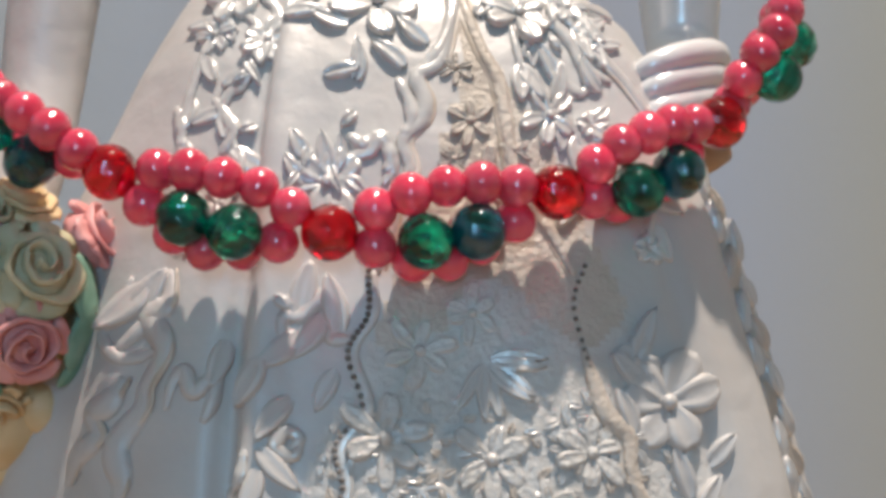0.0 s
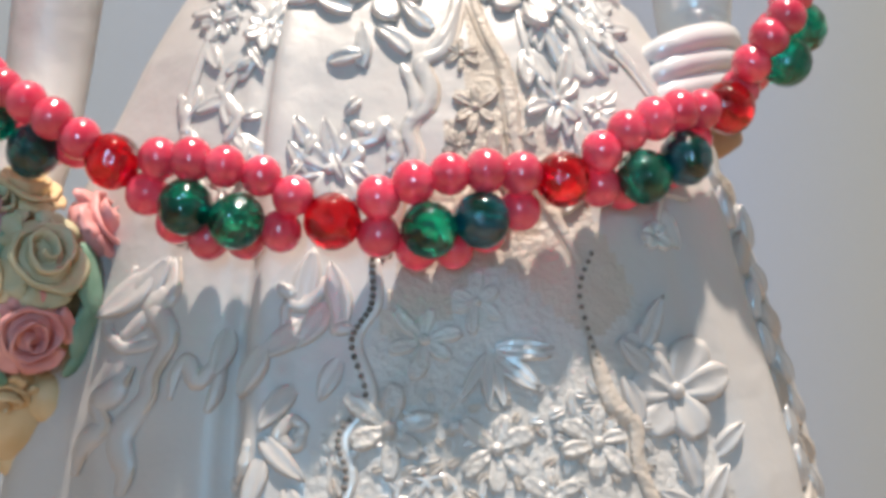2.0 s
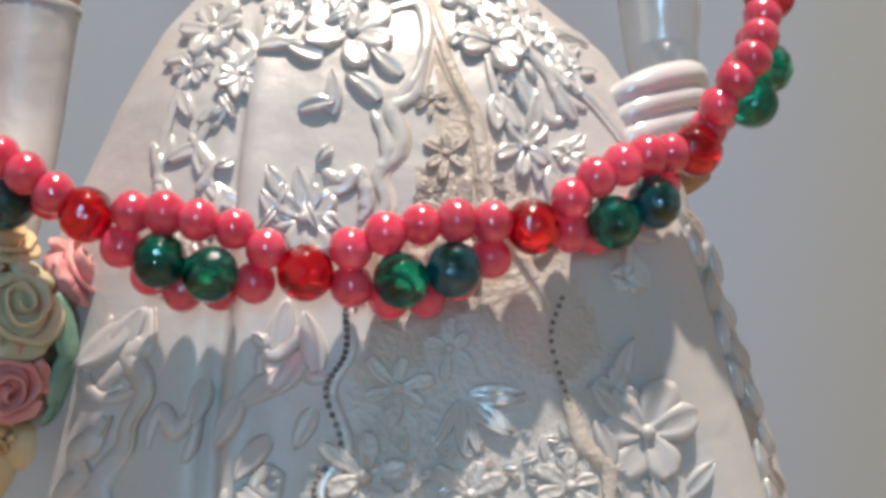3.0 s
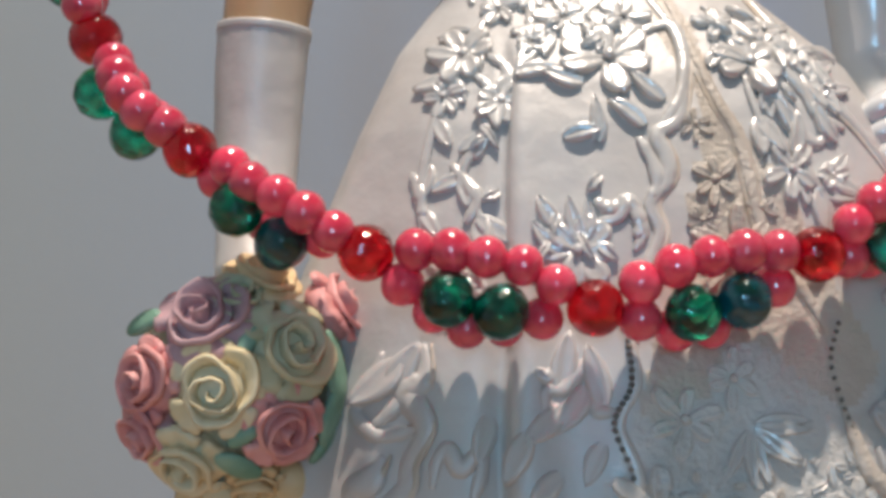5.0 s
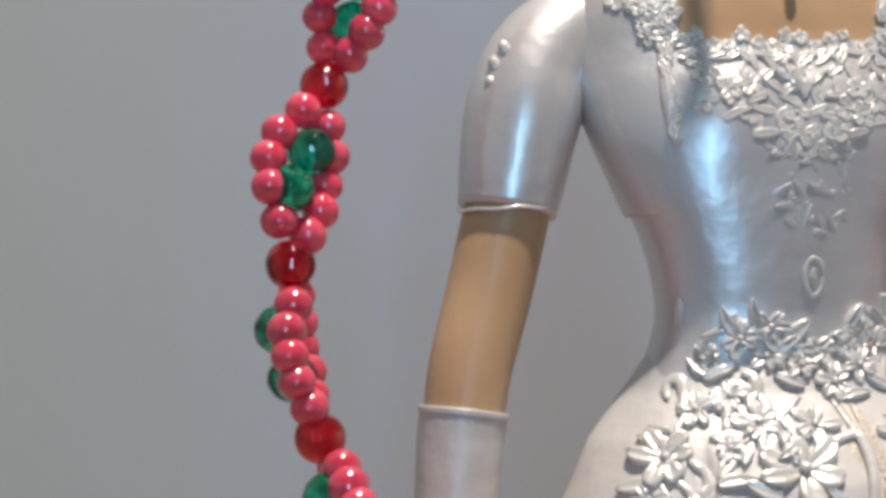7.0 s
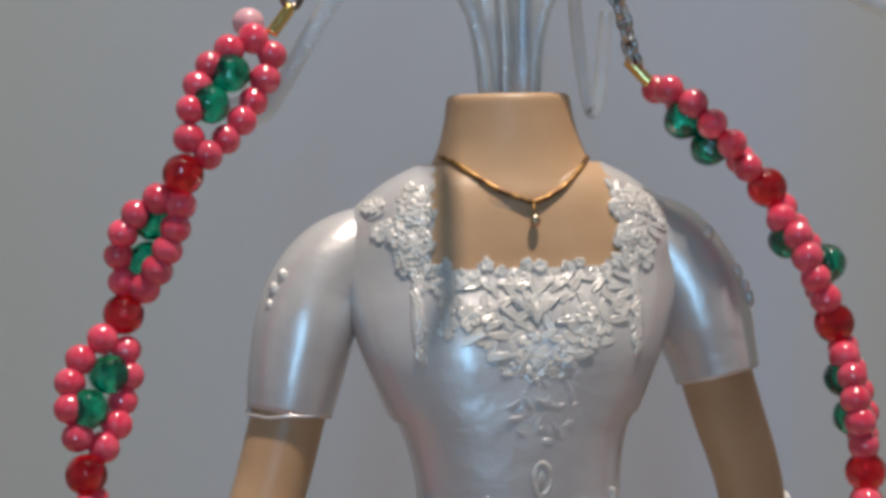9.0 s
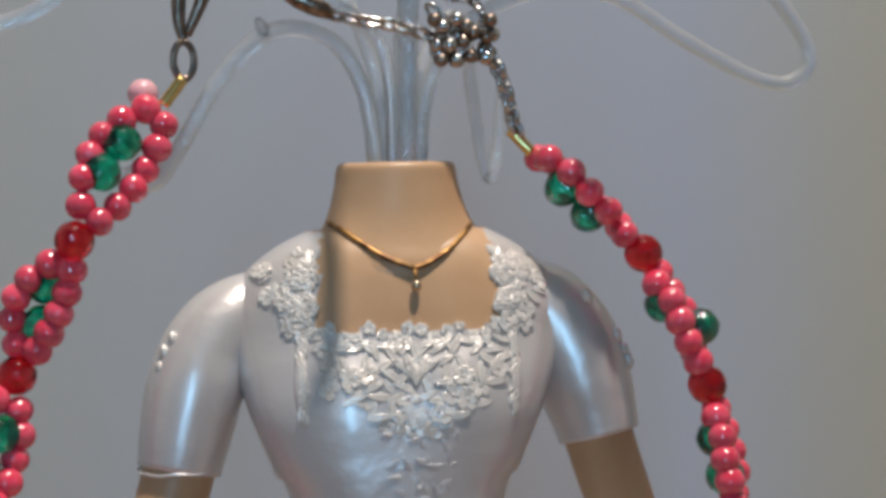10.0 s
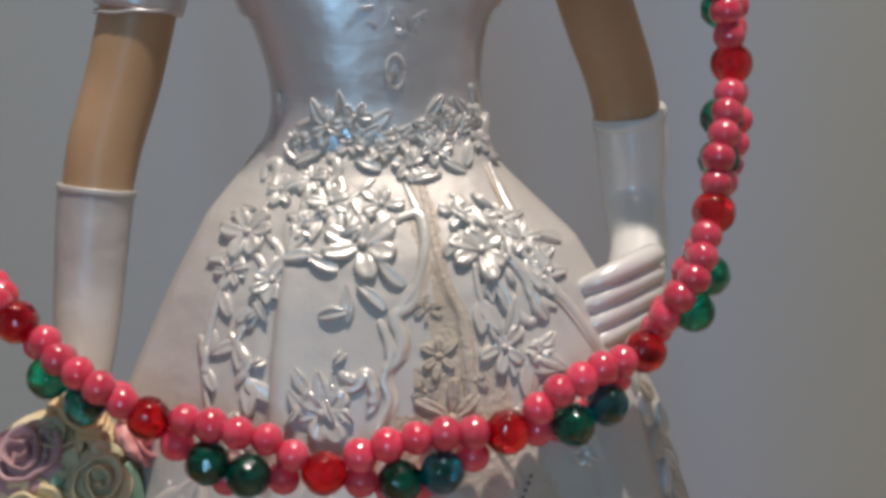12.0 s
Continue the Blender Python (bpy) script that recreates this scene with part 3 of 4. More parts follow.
def spray(where, points, pairs, size, radius=0.05, mat=None):
    """A stem with leaves to both sides and a bud at its tip."""
    mat = mat or LACE
    strand(where, points, radius, mat, 40, 0.04)
    line = spline([(x, z, 0) for x, z in points], pairs + 2)
    for k in range(1, pairs + 2):
        way = line[k] - line[k - 1]
        a = math.degrees(math.atan2(way.y, way.x))
        for side in (-1, 1):
            if random.random() < 0.25:
                continue
            b = a + side * random.uniform(18, 55)
            s = size * random.uniform(0.75, 1.35)
            leaf(where, line[k].x + 0.45 * s * math.cos(radians(b)), line[k].y + 0.45 * s * math.sin(radians(b)), b, s * 1.1, s * 0.48, 0.06, mat)
    bloom(where, line[-1].x, line[-1].y, size * 0.55, 5, random.uniform(0, 2), 0.10, mat)


for points, pairs in ((((-1.70, 19.45), (-2.1, 18.95), (-2.45, 18.4), (-2.7, 17.8), (-2.85, 17.2), (-2.85, 16.6), (-2.7, 16.0)), 6), (((-2.2, 18.7), (-1.95, 18.4), (-2.1, 17.9), (-2.4, 17.4), (-2.25, 16.9), (-2.45, 16.3)), 4),
                      (((1.0, 18.4), (1.12, 17.7), (1.4, 17.2), (1.85, 17.15)), 3), (((1.5, 17.4), (1.75, 16.8), (1.6, 16.3)), 2), (((0.75, 19.3), (1.2, 19.0), (1.7, 18.5), (2.0, 18.2)), 4),
                      (((-0.3, 19.55), (-0.9, 19.15), (-1.4, 18.95)), 3), (((2.1, 16.9), (2.5, 16.3), (2.4, 15.7)), 3)):
    spray(on_skirt, points, pairs, 0.40)
for points, pairs in ((((-1.40, 20.30), (-1.0, 20.42), (-0.6, 20.32), (-0.25, 20.18), (0.05, 20.12)), 5), (((1.30, 20.45), (1.0, 20.42), (0.75, 20.28), (0.5, 20.15)), 4)):
    spray(on_hips, points, pairs, 0.34)
# loose ribbons and curls over the flowers
for line in (((-0.20, 18.94), (0.08, 19.05), (0.30, 19.04), (0.33, 18.66), (0.17, 18.17), (-0.12, 17.81)),
             ((-0.39, 17.73), (-0.26, 17.40), (-0.26, 17.18), (-0.38, 17.00)),
             ((-1.90, 18.83), (-1.74, 18.68), (-1.72, 18.49), (-1.86, 18.27), (-2.08, 18.19)),
             ((-2.09, 18.17), (-2.08, 17.84), (-2.23, 17.59)),
             ((-1.92, 19.51), (-1.85, 19.71), (-1.70, 19.75), (-1.74, 19.50), (-1.85, 19.35)),
             ((-0.98, 19.84), (-0.84, 19.78), (-0.86, 19.58), (-1.05, 19.49)),
             ((-1.38, 19.57), (-1.29, 19.41), (-1.37, 19.12)),
             ((-2.91, 17.48), (-2.85, 17.22), (-2.86, 16.96)),
             ((-2.48, 17.55), (-2.32, 17.29), (-2.26, 17.11), (-2.41, 16.86)),
             ((-0.63, 17.08), (-0.52, 16.81), (-0.57, 16.58)),
             ((-0.99, 17.05), (-0.81, 16.94), (-0.61, 17.07))):
    strand(on_skirt, line, 0.068, LACE, 30, 0.05)
for k in range(26):
    x, z = random.choice(((-2.0, 18.7), (-1.3, 19.2), (-0.6, 18.8), (-2.3, 17.6), (1.3, 18.4), (1.5, 19.0), (-1.2, 16.7)))
    x, z = x + random.gauss(0, 0.30), z + random.gauss(0, 0.32)
    if z < 19.7 and x > -2.9 + 0.8 * max(0.0, z - 18.3) and not in_panel(x, z):
        leaf(on_skirt, x, z, random.uniform(200, 340), random.uniform(0.22, 0.42), random.uniform(0.08, 0.15), random.uniform(0.08, 0.15))
# cords that edge the ecru panel
EDGE_WEST = ((0.10, 19.5), (0.30, 19.0), (0.30, 18.57), (0.12, 17.95), (-0.16, 17.75), (-0.09, 17.47), (-0.14, 17.22), (-0.37, 16.97), (-0.31, 16.63), (-0.49, 16.28), (-0.58, 15.9), (-0.72, 15.5))
EDGE_EAST = ((0.35, 19.42), (0.48, 18.62), (0.62, 18.10), (0.78, 17.71), (0.83, 17.26), (0.87, 16.67), (1.0, 16.3), (1.25, 15.9), (1.5, 15.4))
RIBBON_EAST = ((1.33, 19.65), (1.46, 19.28), (1.65, 18.84), (1.89, 18.38), (1.98, 18.08), (2.30, 17.69), (2.61, 17.23), (2.9, 16.7))
strand(on_skirt, EDGE_WEST, 0.075, LACE, 70, 0.02)
strand(on_skirt, EDGE_EAST, 0.070, ECRU, 70, 0.02)
strand(on_skirt, [(x + 0.09, z) for x, z in EDGE_WEST], 0.035, CORD, 70, 0.0)
strand(on_skirt, [(x - 0.08, z) for x, z in EDGE_EAST], 0.035, CORD, 70, 0.0)
strand(on_skirt, [(x + 0.08, z) for x, z in RIBBON_EAST], 0.08, LACE, 50, 0.02)
strand(on_skirt, RIBBON_EAST, 0.035, CORD, 50, 0.02)
strand(on_skirt, ((1.24, 18.30), (1.50, 18.43), (1.74, 18.17), (1.83, 17.88), (2.17, 17.70)), 0.07, LACE, 36, 0.04)
strand(on_skirt, ((-1.00, 16.80), (-0.76, 16.84), (-0.61, 17.01), (-0.51, 16.83), (-0.50, 16.55)), 0.075, LACE, 36, 0.04)
leaf(on_skirt, -1.25, 16.80, 112, 0.62, 0.22, 0.08)
leaf(on_skirt, -1.05, 16.85, 75, 0.42, 0.16, 0.08)
# stars inside the panel
for x, z, r in ((0.42, 17.2, 0.34), (0.55, 16.35, 0.55), (0.30, 17.85, 0.22), (0.2, 16.75, 0.2), (0.9, 16.85, 0.2)):
    bloom(on_skirt, x, z, r, 6, 0.5, 0.05, ECRU, wide=0.30)

# lower skirt: lines of dark dots, stars, fan, large flower, braid
WEST_LINE = ((-0.82, 15.5), (-0.85, 15.0), (-1.08, 14.6), (-0.95, 14.0), (-1.25, 13.6), (-1.2, 13.1), (-1.6, 12.4), (-1.7, 11.6))
EAST_LINE = ((1.62, 15.5), (1.45, 15.1), (1.52, 14.6), (1.62, 14.2), (1.73, 13.86), (1.97, 13.6), (1.98, 13.2), (2.2, 12.6), (2.5, 11.8))
# dark gaps along the cords, their darkness put into small coloured blobs
gap_dots(on_skirt, WEST_LINE, 0.036, DOT, 44, 0.03)
gap_dots(on_skirt, EAST_LINE[:4], 0.03, DOT, 14, 0.03)
strand(on_skirt, [(x + 0.06, z) for x, z in WEST_LINE], 0.06, LACE, 60, 0.01)
strand(on_skirt, EAST_LINE[2:], 0.09, ECRU, 50, 0.02)
for x, z, r in ((-0.72, 13.68, 0.55), (0.42, 13.42, 0.50), (1.52, 13.45, 0.45), (-0.30, 14.6, 0.45), (0.30, 15.0, 0.35), (0.95, 12.9, 0.35)):
    bloom(on_skirt, x, z, r, 6, 0.4, 0.042, MESHED, wide=0.38)
for cx, cz, r in ((-0.35, 12.75, 0.42), (1.05, 12.6, 0.45), (0.35, 12.3, 0.40), (-0.95, 12.2, 0.40)):
    for k in range(6):
        a = 2 * math.pi * k / 6
        loop = [(cx + r * 0.62 * math.cos(a) + 0.19 * math.cos(a + b), cz + r * 0.62 * math.sin(a) + 0.19 * math.sin(a + b)) for b in np.linspace(-2.0, 2.0, 7)]
        strand(on_skirt, loop, 0.035, LACE, 16, 0.02)
    bloom(on_skirt, cx, cz, 0.14, 5, 0.2, 0.05)
for k in range(7):
    a = 12 - k * 23
    leaf(on_skirt, 0.42 + 0.36 * math.cos(radians(a)), 14.48 + 0.36 * math.sin(radians(a)), a, 0.62, 0.15, 0.055)
for k in range(260):
    x, z = random.uniform(-1.5, 2.5), random.uniform(11.8, 14.1)
    if in_panel(x, z):
        leaf(on_skirt, x, z, random.uniform(0, 180), random.uniform(0.10, 0.22), 0.08, 0.05, LACE if random.random() < 0.6 else ECRU)
bloom(on_skirt, 2.48, 13.95, 0.64, 6, 0.05, 0.10, SATIN, wide=0.60)
bloom(on_skirt, 2.12, 14.42, 0.30, 5, 0.9, 0.10, SATIN)
for x, z, a, s in ((2.25, 14.75, 80, 0.6), (2.05, 14.3, 140, 0.6), (2.0, 13.9, 95, 0.5), (2.6, 13.2, 100, 0.6), (2.85, 12.9, 60, 0.6), (2.45, 12.8, 130, 0.5), (3.1, 13.4, 40, 0.5), (2.9, 12.3, 110, 0.55)):
    leaf(on_skirt, x, z, a, s, 0.22, 0.085, SATIN)
BRAID = ((3.15, 16.9), (3.42, 16.3), (3.68, 15.5), (3.88, 14.7), (4.07, 13.9), (4.24, 13.2), (4.38, 12.5), (4.50, 11.9))
strand(on_skirt, BRAID, 0.07, CORD, 60, 0.0)
for k, q in enumerate(spline([(x, z, 0) for x, z in BRAID], 22)):
    leaf(on_skirt, q.x + (0.07 if k % 2 else -0.05), q.y, 108 + (15 if k % 2 else -13), 0.52, 0.21, 0.12, LACE if k % 3 else ECRU)
# west side of the lower skirt: a draped edge with lobes, pointed lace tips and a scroll
for line in (((-2.91, 15.57), (-2.94, 15.20), (-3.14, 15.04), (-3.01, 14.81), (-2.99, 14.61), (-3.18, 14.28), (-3.23, 14.02), (-3.52, 13.62), (-3.46, 13.25), (-3.57, 12.99)), ((-3.44, 14.38), (-3.60, 14.10), (-3.81, 13.98), (-3.73, 13.73), (-3.94, 13.53), (-4.11, 13.17))):
    strand(on_skirt, [(x - 0.09, z) for x, z in line], 0.13, SATIN, 60, -0.03)
    # groove beside the draped edge, its darkness put into a thin strand's colour
    strand(on_skirt, line, 0.034, CORD, 60, 0.05)
for line in (((-3.43, 15.50), (-3.66, 15.05), (-3.78, 14.83), (-3.63, 14.61), (-3.42, 14.59), (-3.14, 14.67)), ((-3.63, 14.68), (-3.44, 14.82), (-3.19, 15.04), (-3.05, 14.89)), ((-1.80, 14.70), (-1.76, 15.01), (-1.57, 15.02), (-1.28, 15.24), (-1.21, 14.95), (-1.25, 14.77), (-1.03, 14.73)), ((-1.87, 15.23), (-1.67, 15.17), (-1.44, 15.53)), ((-3.06, 14.02), (-2.99, 14.30), (-2.85, 14.44), (-2.75, 14.21), (-2.50, 14.41), (-2.53, 14.14), (-2.66, 13.88))):
    strand(on_skirt, line, 0.075, SATIN, 46, 0.0)
for line in (((-1.60, 13.66), (-1.71, 13.50), (-1.89, 13.63), (-1.76, 13.78), (-1.62, 13.70), (-1.73, 13.60)), ((-2.21, 13.60), (-2.26, 13.32), (-2.38, 13.04))):
    strand(on_skirt, line, 0.065, LACE, 40, 0.04)
for x, z, a, s, w in ((-3.50, 15.10, 235, 0.75, 0.36), (-3.25, 15.35, 70, 0.6, 0.3), (-1.55, 15.30, 85, 0.7, 0.28), (-1.20, 15.15, 100, 0.7, 0.26), (-1.45, 14.75, 250, 0.6, 0.26), (-1.80, 14.60, 230, 0.6, 0.26),
                      (-2.15, 14.30, 250, 0.6, 0.26), (-1.95, 13.95, 215, 0.6, 0.24), (-2.45, 14.50, 255, 0.55, 0.24), (-1.90, 13.35, 300, 0.65, 0.22), (-2.15, 13.1, 260, 0.6, 0.22), (-1.75, 12.8, 285, 0.6, 0.22), (-1.35, 14.2, 240, 0.5, 0.22)):
    leaf(on_skirt, x, z, a, s, w, 0.055, SATIN)

# the bouquet: roses and leaves on a rounded mass
HEART = Vector((-5.08, -2.25, 15.25))


def outward(x, z):
    dx, dz = x - HEART.x, z - HEART.z
    dy = -math.sqrt(max(0.12, 1.28 ** 2 - dx * dx - dz * dz))
    n = Vector((dx, dy, dz)).normalized()
    u = Vector((0, 0, 1)).cross(n).normalized() * 1.0
    return HEART + Vector((dx, dy, dz)), u, n.cross(u), n


def rose(x, z, radius, mat, turn=0.0):
    """A rolled rose: a rising spiral of petal wall round a bud, opening outwards."""
    p, u, v, n = outward(x, z)
    clay.blob(p - n * 0.12, u * radius * 0.92, v * radius * 0.92, n * radius * 0.55, mat, 16, 8)
    rows, steps = [], 84
    for k in range(steps + 1):
        s = k / steps
        a = turn + s * 2 * math.pi * 2.7
        rho = radius * (0.08 + 0.80 * s)
        wave = 1 + 0.13 * math.sin(a * 2.5 + 3 * turn) + 0.10 * math.sin(a * 1.3 + turn) + 0.04 * math.sin(a * 7 + turn)
        d = math.cos(a) * u + math.sin(a) * v
        base = p + d * rho * 0.80 + n * (0.10 * radius)
        top = p + d * rho * (1.02 * wave) + n * radius * (0.62 - 0.40 * s * s + 0.05 * math.sin(a * 1.5))
        lip = p + d * rho * (1.02 * wave) + d * radius * 0.10 * (0.4 + s) + n * radius * (0.58 - 0.46 * s * s + 0.05 * math.sin(a * 1.5))
        under = p + d * (rho * 0.80 + radius * 0.13) + n * (0.06 * radius)
        rows.append([base, base.lerp(top, 0.55), top, top.lerp(lip, 0.5) + n * 0.02, lip, lip.lerp(under, 0.5), under])
    clay.grid(rows, mat)
    for k in range(5):
        a = turn * 2 + k * 1.2566 + random.uniform(-0.3, 0.3)
        d = math.cos(a) * u + math.sin(a) * v
        petal(p + d * radius * 0.55, d, n.cross(d), n, 0.0, radius * 0.60, radius * random.uniform(0.9, 1.2), radius * 0.22, mat, -0.15, 0.0, random.uniform(-0.25, 0.25), True)


clay.blob(HEART, Vector((1.18, 0, 0)), Vector((0, 1.15, 0)), Vector((0, 0, 1.12)), ROSE_CREAM, 24, 14)
for x, z, r, m in ((-5.40, 16.00, 0.50, ROSE_LILAC), (-4.72, 16.38, 0.42, ROSE_GOLD), (-4.48, 15.62, 0.52, ROSE_OLIVE), (-3.86, 16.02, 0.42, ROSE_PINK), (-5.32, 15.25, 0.48, ROSE_CREAM),
                   (-6.05, 15.35, 0.44, ROSE_PINK), (-6.08, 14.75, 0.40, ROSE_PINK), (-4.60, 14.78, 0.45, ROSE_PINK), (-5.66, 14.42, 0.46, ROSE_CREAM), (-4.98, 14.1, 0.34, ROSE_GOLD), (-5.0, 16.2, 0.34, ROSE_OLIVE)):
    rose(x, z, r, m, x * 7 + z)
for x, z, a, s in ((-4.04, 15.36, 96, 0.85), (-4.10, 14.84, 84, 0.75), (-5.12, 14.42, 140, 0.62), (-6.0, 15.95, 20, 0.6), (-4.95, 15.72, 60, 0.4), (-4.2, 14.5, 70, 0.5), (-5.05, 14.75, 30, 0.4)):
    p, u, v, n = outward(x, z)
    clay.blob(p + n * 0.08, (math.cos(radians(a)) * u + math.sin(radians(a)) * v) * s * 0.5, (-math.sin(radians(a)) * u + math.cos(radians(a)) * v) * s * 0.26, n * 0.07, LEAF, 12, 8)
# the bouquet's wrapped underside
clay.blob((-5.0, -1.95, 14.0), Vector((0.78, 0, 0)), Vector((0, 0.85, 0)), Vector((0, 0, 0.85)), ROSE_GOLD, 20, 12)
for k in range(9):
    a = 0.7 * k
    clay.blob((-5.0 + 0.62 * math.cos(a), -2.45 - 0.2 * math.sin(a), 13.75 + 0.42 * math.sin(a)), Vector((0.26, 0, 0.1)), Vector((0, 0.2, 0)), Vector((-0.1, 0, 0.30)), ROSE_GOLD if k % 3 else ROSE_OLIVE, 12, 8)

bride = clay.build("bride_figurine", None)
tagged(bride, "headless resin bride figurine in pearl white lace gown with rose bouquet", "figurine")

# ---- thin gold chain with a pendant round the figurine's neck ----
neck_chain = tagged(new("neck_chain"), "thin gold chain with tiny round pendant on the figurine", "necklace")


def tube_part(name, path, radius, mat, parent, seg=8, label="", count=0, knobs=0.0):
    shape = Clay()
    line = spline(path, count) if count else [Vector(p) for p in path]
    radii = [radius * (1 + (knobs if k % 2 else 0.0)) for k in range(len(line))]
    shape.tube(line, radii, mat, seg)
    ob = shape.build(name, None)
    ob.parent = parent
    return tagged(ob, label)


def strung(x, z, out=0.05):
    """A place on the front of the neck and chest."""
    t = np.array(NECK)[::-1]
    cx, cy, rx, ry = [float(np.interp(z, t[:, 0], t[:, k])) for k in range(1, 5)]
    s = max(-0.99, min(0.99, (x - cx) / rx))
    y = cy - ry * math.sqrt(1 - s * s)
    if z < 25.7:
        y = min(y, on_torso(x, z)[0].y)
    return (x, y - out, z)


tube_part("chain", [strung(x, z) for x, z in ((-1.20, 25.90), (-0.98, 25.78), (-0.70, 25.58), (-0.35, 25.36), (0.0, 25.22), (0.14, 25.18), (0.38, 25.26), (0.70, 25.45), (0.98, 25.68), (1.14, 25.82))],
          0.036, DULL_GOLD, neck_chain, 8, "", 70, 0.35)
p = Vector(strung(0.13, 24.90, 0.12))
tube_part("bail", (strung(0.13, 25.18, 0.05), (p.x, p.y, 25.0)), 0.03, DULL_GOLD, neck_chain)
shape = Clay()
shape.blob(p, Vector((0.085, 0, 0)), Vector((0, 0.085, 0)), Vector((0, 0, 0.10)), OLD_GOLD, 16, 10)
pend = shape.build("pendant", None)
pend.parent = neck_chain
tagged(pend, "small worn gold ball pendant")

# ---- clear hooks that rise out of the neck ----
hooks = tagged(new("hook_tree"), "clear plastic jewellery hooks rising from the figurine's neck", "jewellery hooks")
tube_part("hook", ((-0.36, 0.3, 26.7), (-0.42, 0.3, 27.5), (-0.58, 0.3, 28.2), (-1.0, 0.3, 28.85), (-1.66, 0.3, 29.1), (-2.25, 0.3, 28.92), (-2.9, 0.3, 28.25), (-3.6, 0.3, 27.1), (-3.95, 0.3, 26.62), (-4.25, 0.3, 26.62), (-4.35, 0.3, 26.9)), 0.14, CLEAR, hooks, 16, "", 90)
tube_part("hook", ((-0.10, 0.1, 26.7), (-0.10, 0.1, 27.8), (-0.22, 0.1, 28.7), (-0.62, 0.1, 29.2), (-1.1, 0.1, 29.6), (-2.0, 0.1, 30.4), (-2.8, 0.1, 30.9), (-3.6, 0.1, 30.7)), 0.11, CLEAR, hooks, 16, "", 90)
tube_part("hook", ((0.12, -0.1, 26.7), (0.18, -0.1, 28.5), (0.24, -0.1, 30.0), (0.3, -0.1, 31.5)), 0.16, CLEAR, hooks, 16, "", 90)
tube_part("hook", ((0.36, 0.2, 26.7), (0.42, 0.2, 27.6), (0.62, 0.2, 28.35), (1.0, 0.2, 28.98), (1.7, 0.2, 29.42), (2.6, 0.2, 29.68), (3.7, 0.2, 29.55), (4.9, 0.2, 28.8), (6.0, 0.2, 28.2), (6.6, 0.2, 28.06), (6.98, 0.2, 28.3), (7.0, 0.2, 28.7), (6.6, 0.2, 29.35), (6.2, 0.2, 29.8)), 0.13, CLEAR, hooks, 16, "", 90)
tube_part("hook", ((0.30, 0.55, 26.7), (0.42, 0.8, 28.2), (0.95, 1.4, 29.3), (1.40, 2.2, 29.2), (1.60, 2.9, 28.2), (1.82, 3.3, 27.0), (1.97, 3.4, 26.58), (2.12, 3.5, 26.9), (2.26, 3.6, 28.0), (2.30, 3.6, 28.4)), 0.12, CLEAR, hooks, 16, "", 90)
# unseen hook, added above the view to cast the dark stripe on the chest
tube_part("hook", ((0.14, 0.3, 26.7), (0.22, 0.25, 29.5), (-0.1, -0.5, 32.5), (-0.2, -0.9, 34.3), (-0.28, -1.1, 34.4), (-0.30, -1.3, 33.6), (-0.34, -2.5, 31.3), (-0.38, -2.7, 31.0), (-0.5, -2.9, 31.3)), 0.17, CLEAR, hooks, 16, "", 90)
# second unseen hook, added to throw shade on the east shoulder
tube_part("hook", ((0.18, 0.5, 26.7), (0.26, 0.4, 29.5), (1.6, -0.3, 32.5), (2.6, -0.9, 33.4), (3.1, -1.1, 33.0), (3.3, -1.5, 31.6), (3.4, -1.8, 31.2), (3.7, -2.0, 31.4)), 0.17, CLEAR, hooks, 16, "", 90)
tube_part("hook", ((-0.25, 0.55, 26.7), (-0.3, 0.8, 28.4), (-1.2, 1.0, 30.2), (-3.0, 1.0, 30.9), (-4.8, 1.0, 30.2), (-5.9, 1.0, 29.5), (-6.6, 1.0, 29.3), (-7.1, 1.0, 29.6), (-7.1, 1.0, 30.2)), 0.13, CLEAR, hooks, 16, "", 90)
for x, z, a in ((-2.18, 29.12, 0.35),):
    shape = Clay()
    shape.blob((x, 0.3, z), Vector((0.09, 0, 0.04)), Vector((0, 0.08, 0)), Vector((-0.08, 0, 0.16)), CLEAR, 10, 6)
    nub = shape.build("moulding_nub", None)
    nub.parent = hooks

# ---- the beaded necklace ----
necklace = tagged(new("beaded_necklace"), "pink, red and green beaded necklace hung over the clear hooks", "necklace")


def round_bead(name, radius, mat):
    shape = Clay()
    rows = []
    for k in range(11):
        a = math.pi * (0.09 + 0.82 * k / 10)
        rows.append([Vector((radius * math.sin(a) * math.cos(t), radius * math.sin(a) * math.sin(t), -0.95 * radius * math.cos(a))) for t in (2 * math.pi * j / 16 for j in range(16))])
    shape.grid(rows, mat)
    ob = shape.build(name, None)
    return ob


def round_cut(name, radius, mat):
    """A round crackled crystal bead."""
    bm = bmesh.new()
    bmesh.ops.create_icosphere(bm, subdivisions=3, radius=radius * CM)
    for f in bm.faces:
        f.smooth = True
    return part(name, bm, mat, None)


def cut_bead(name, radius, mat):
    """A crystal bead with shallow flutes that run along its drilled axis."""
    shape, rows = Clay(), []
    for k in range(15):
        a = math.pi * (0.06 + 0.88 * k / 14)
        row = []
        for j in range(48):
            t = 2 * math.pi * j / 48
            r = radius * math.sin(a) * (1 + 0.022 * math.sin(a) * math.cos(12 * t))
            row.append(Vector((r * math.cos(t), r * math.sin(t), -0.97 * radius * math.cos(a))))
        rows.append(row)
    shape.grid(rows, mat)
    return shape.build(name, None)


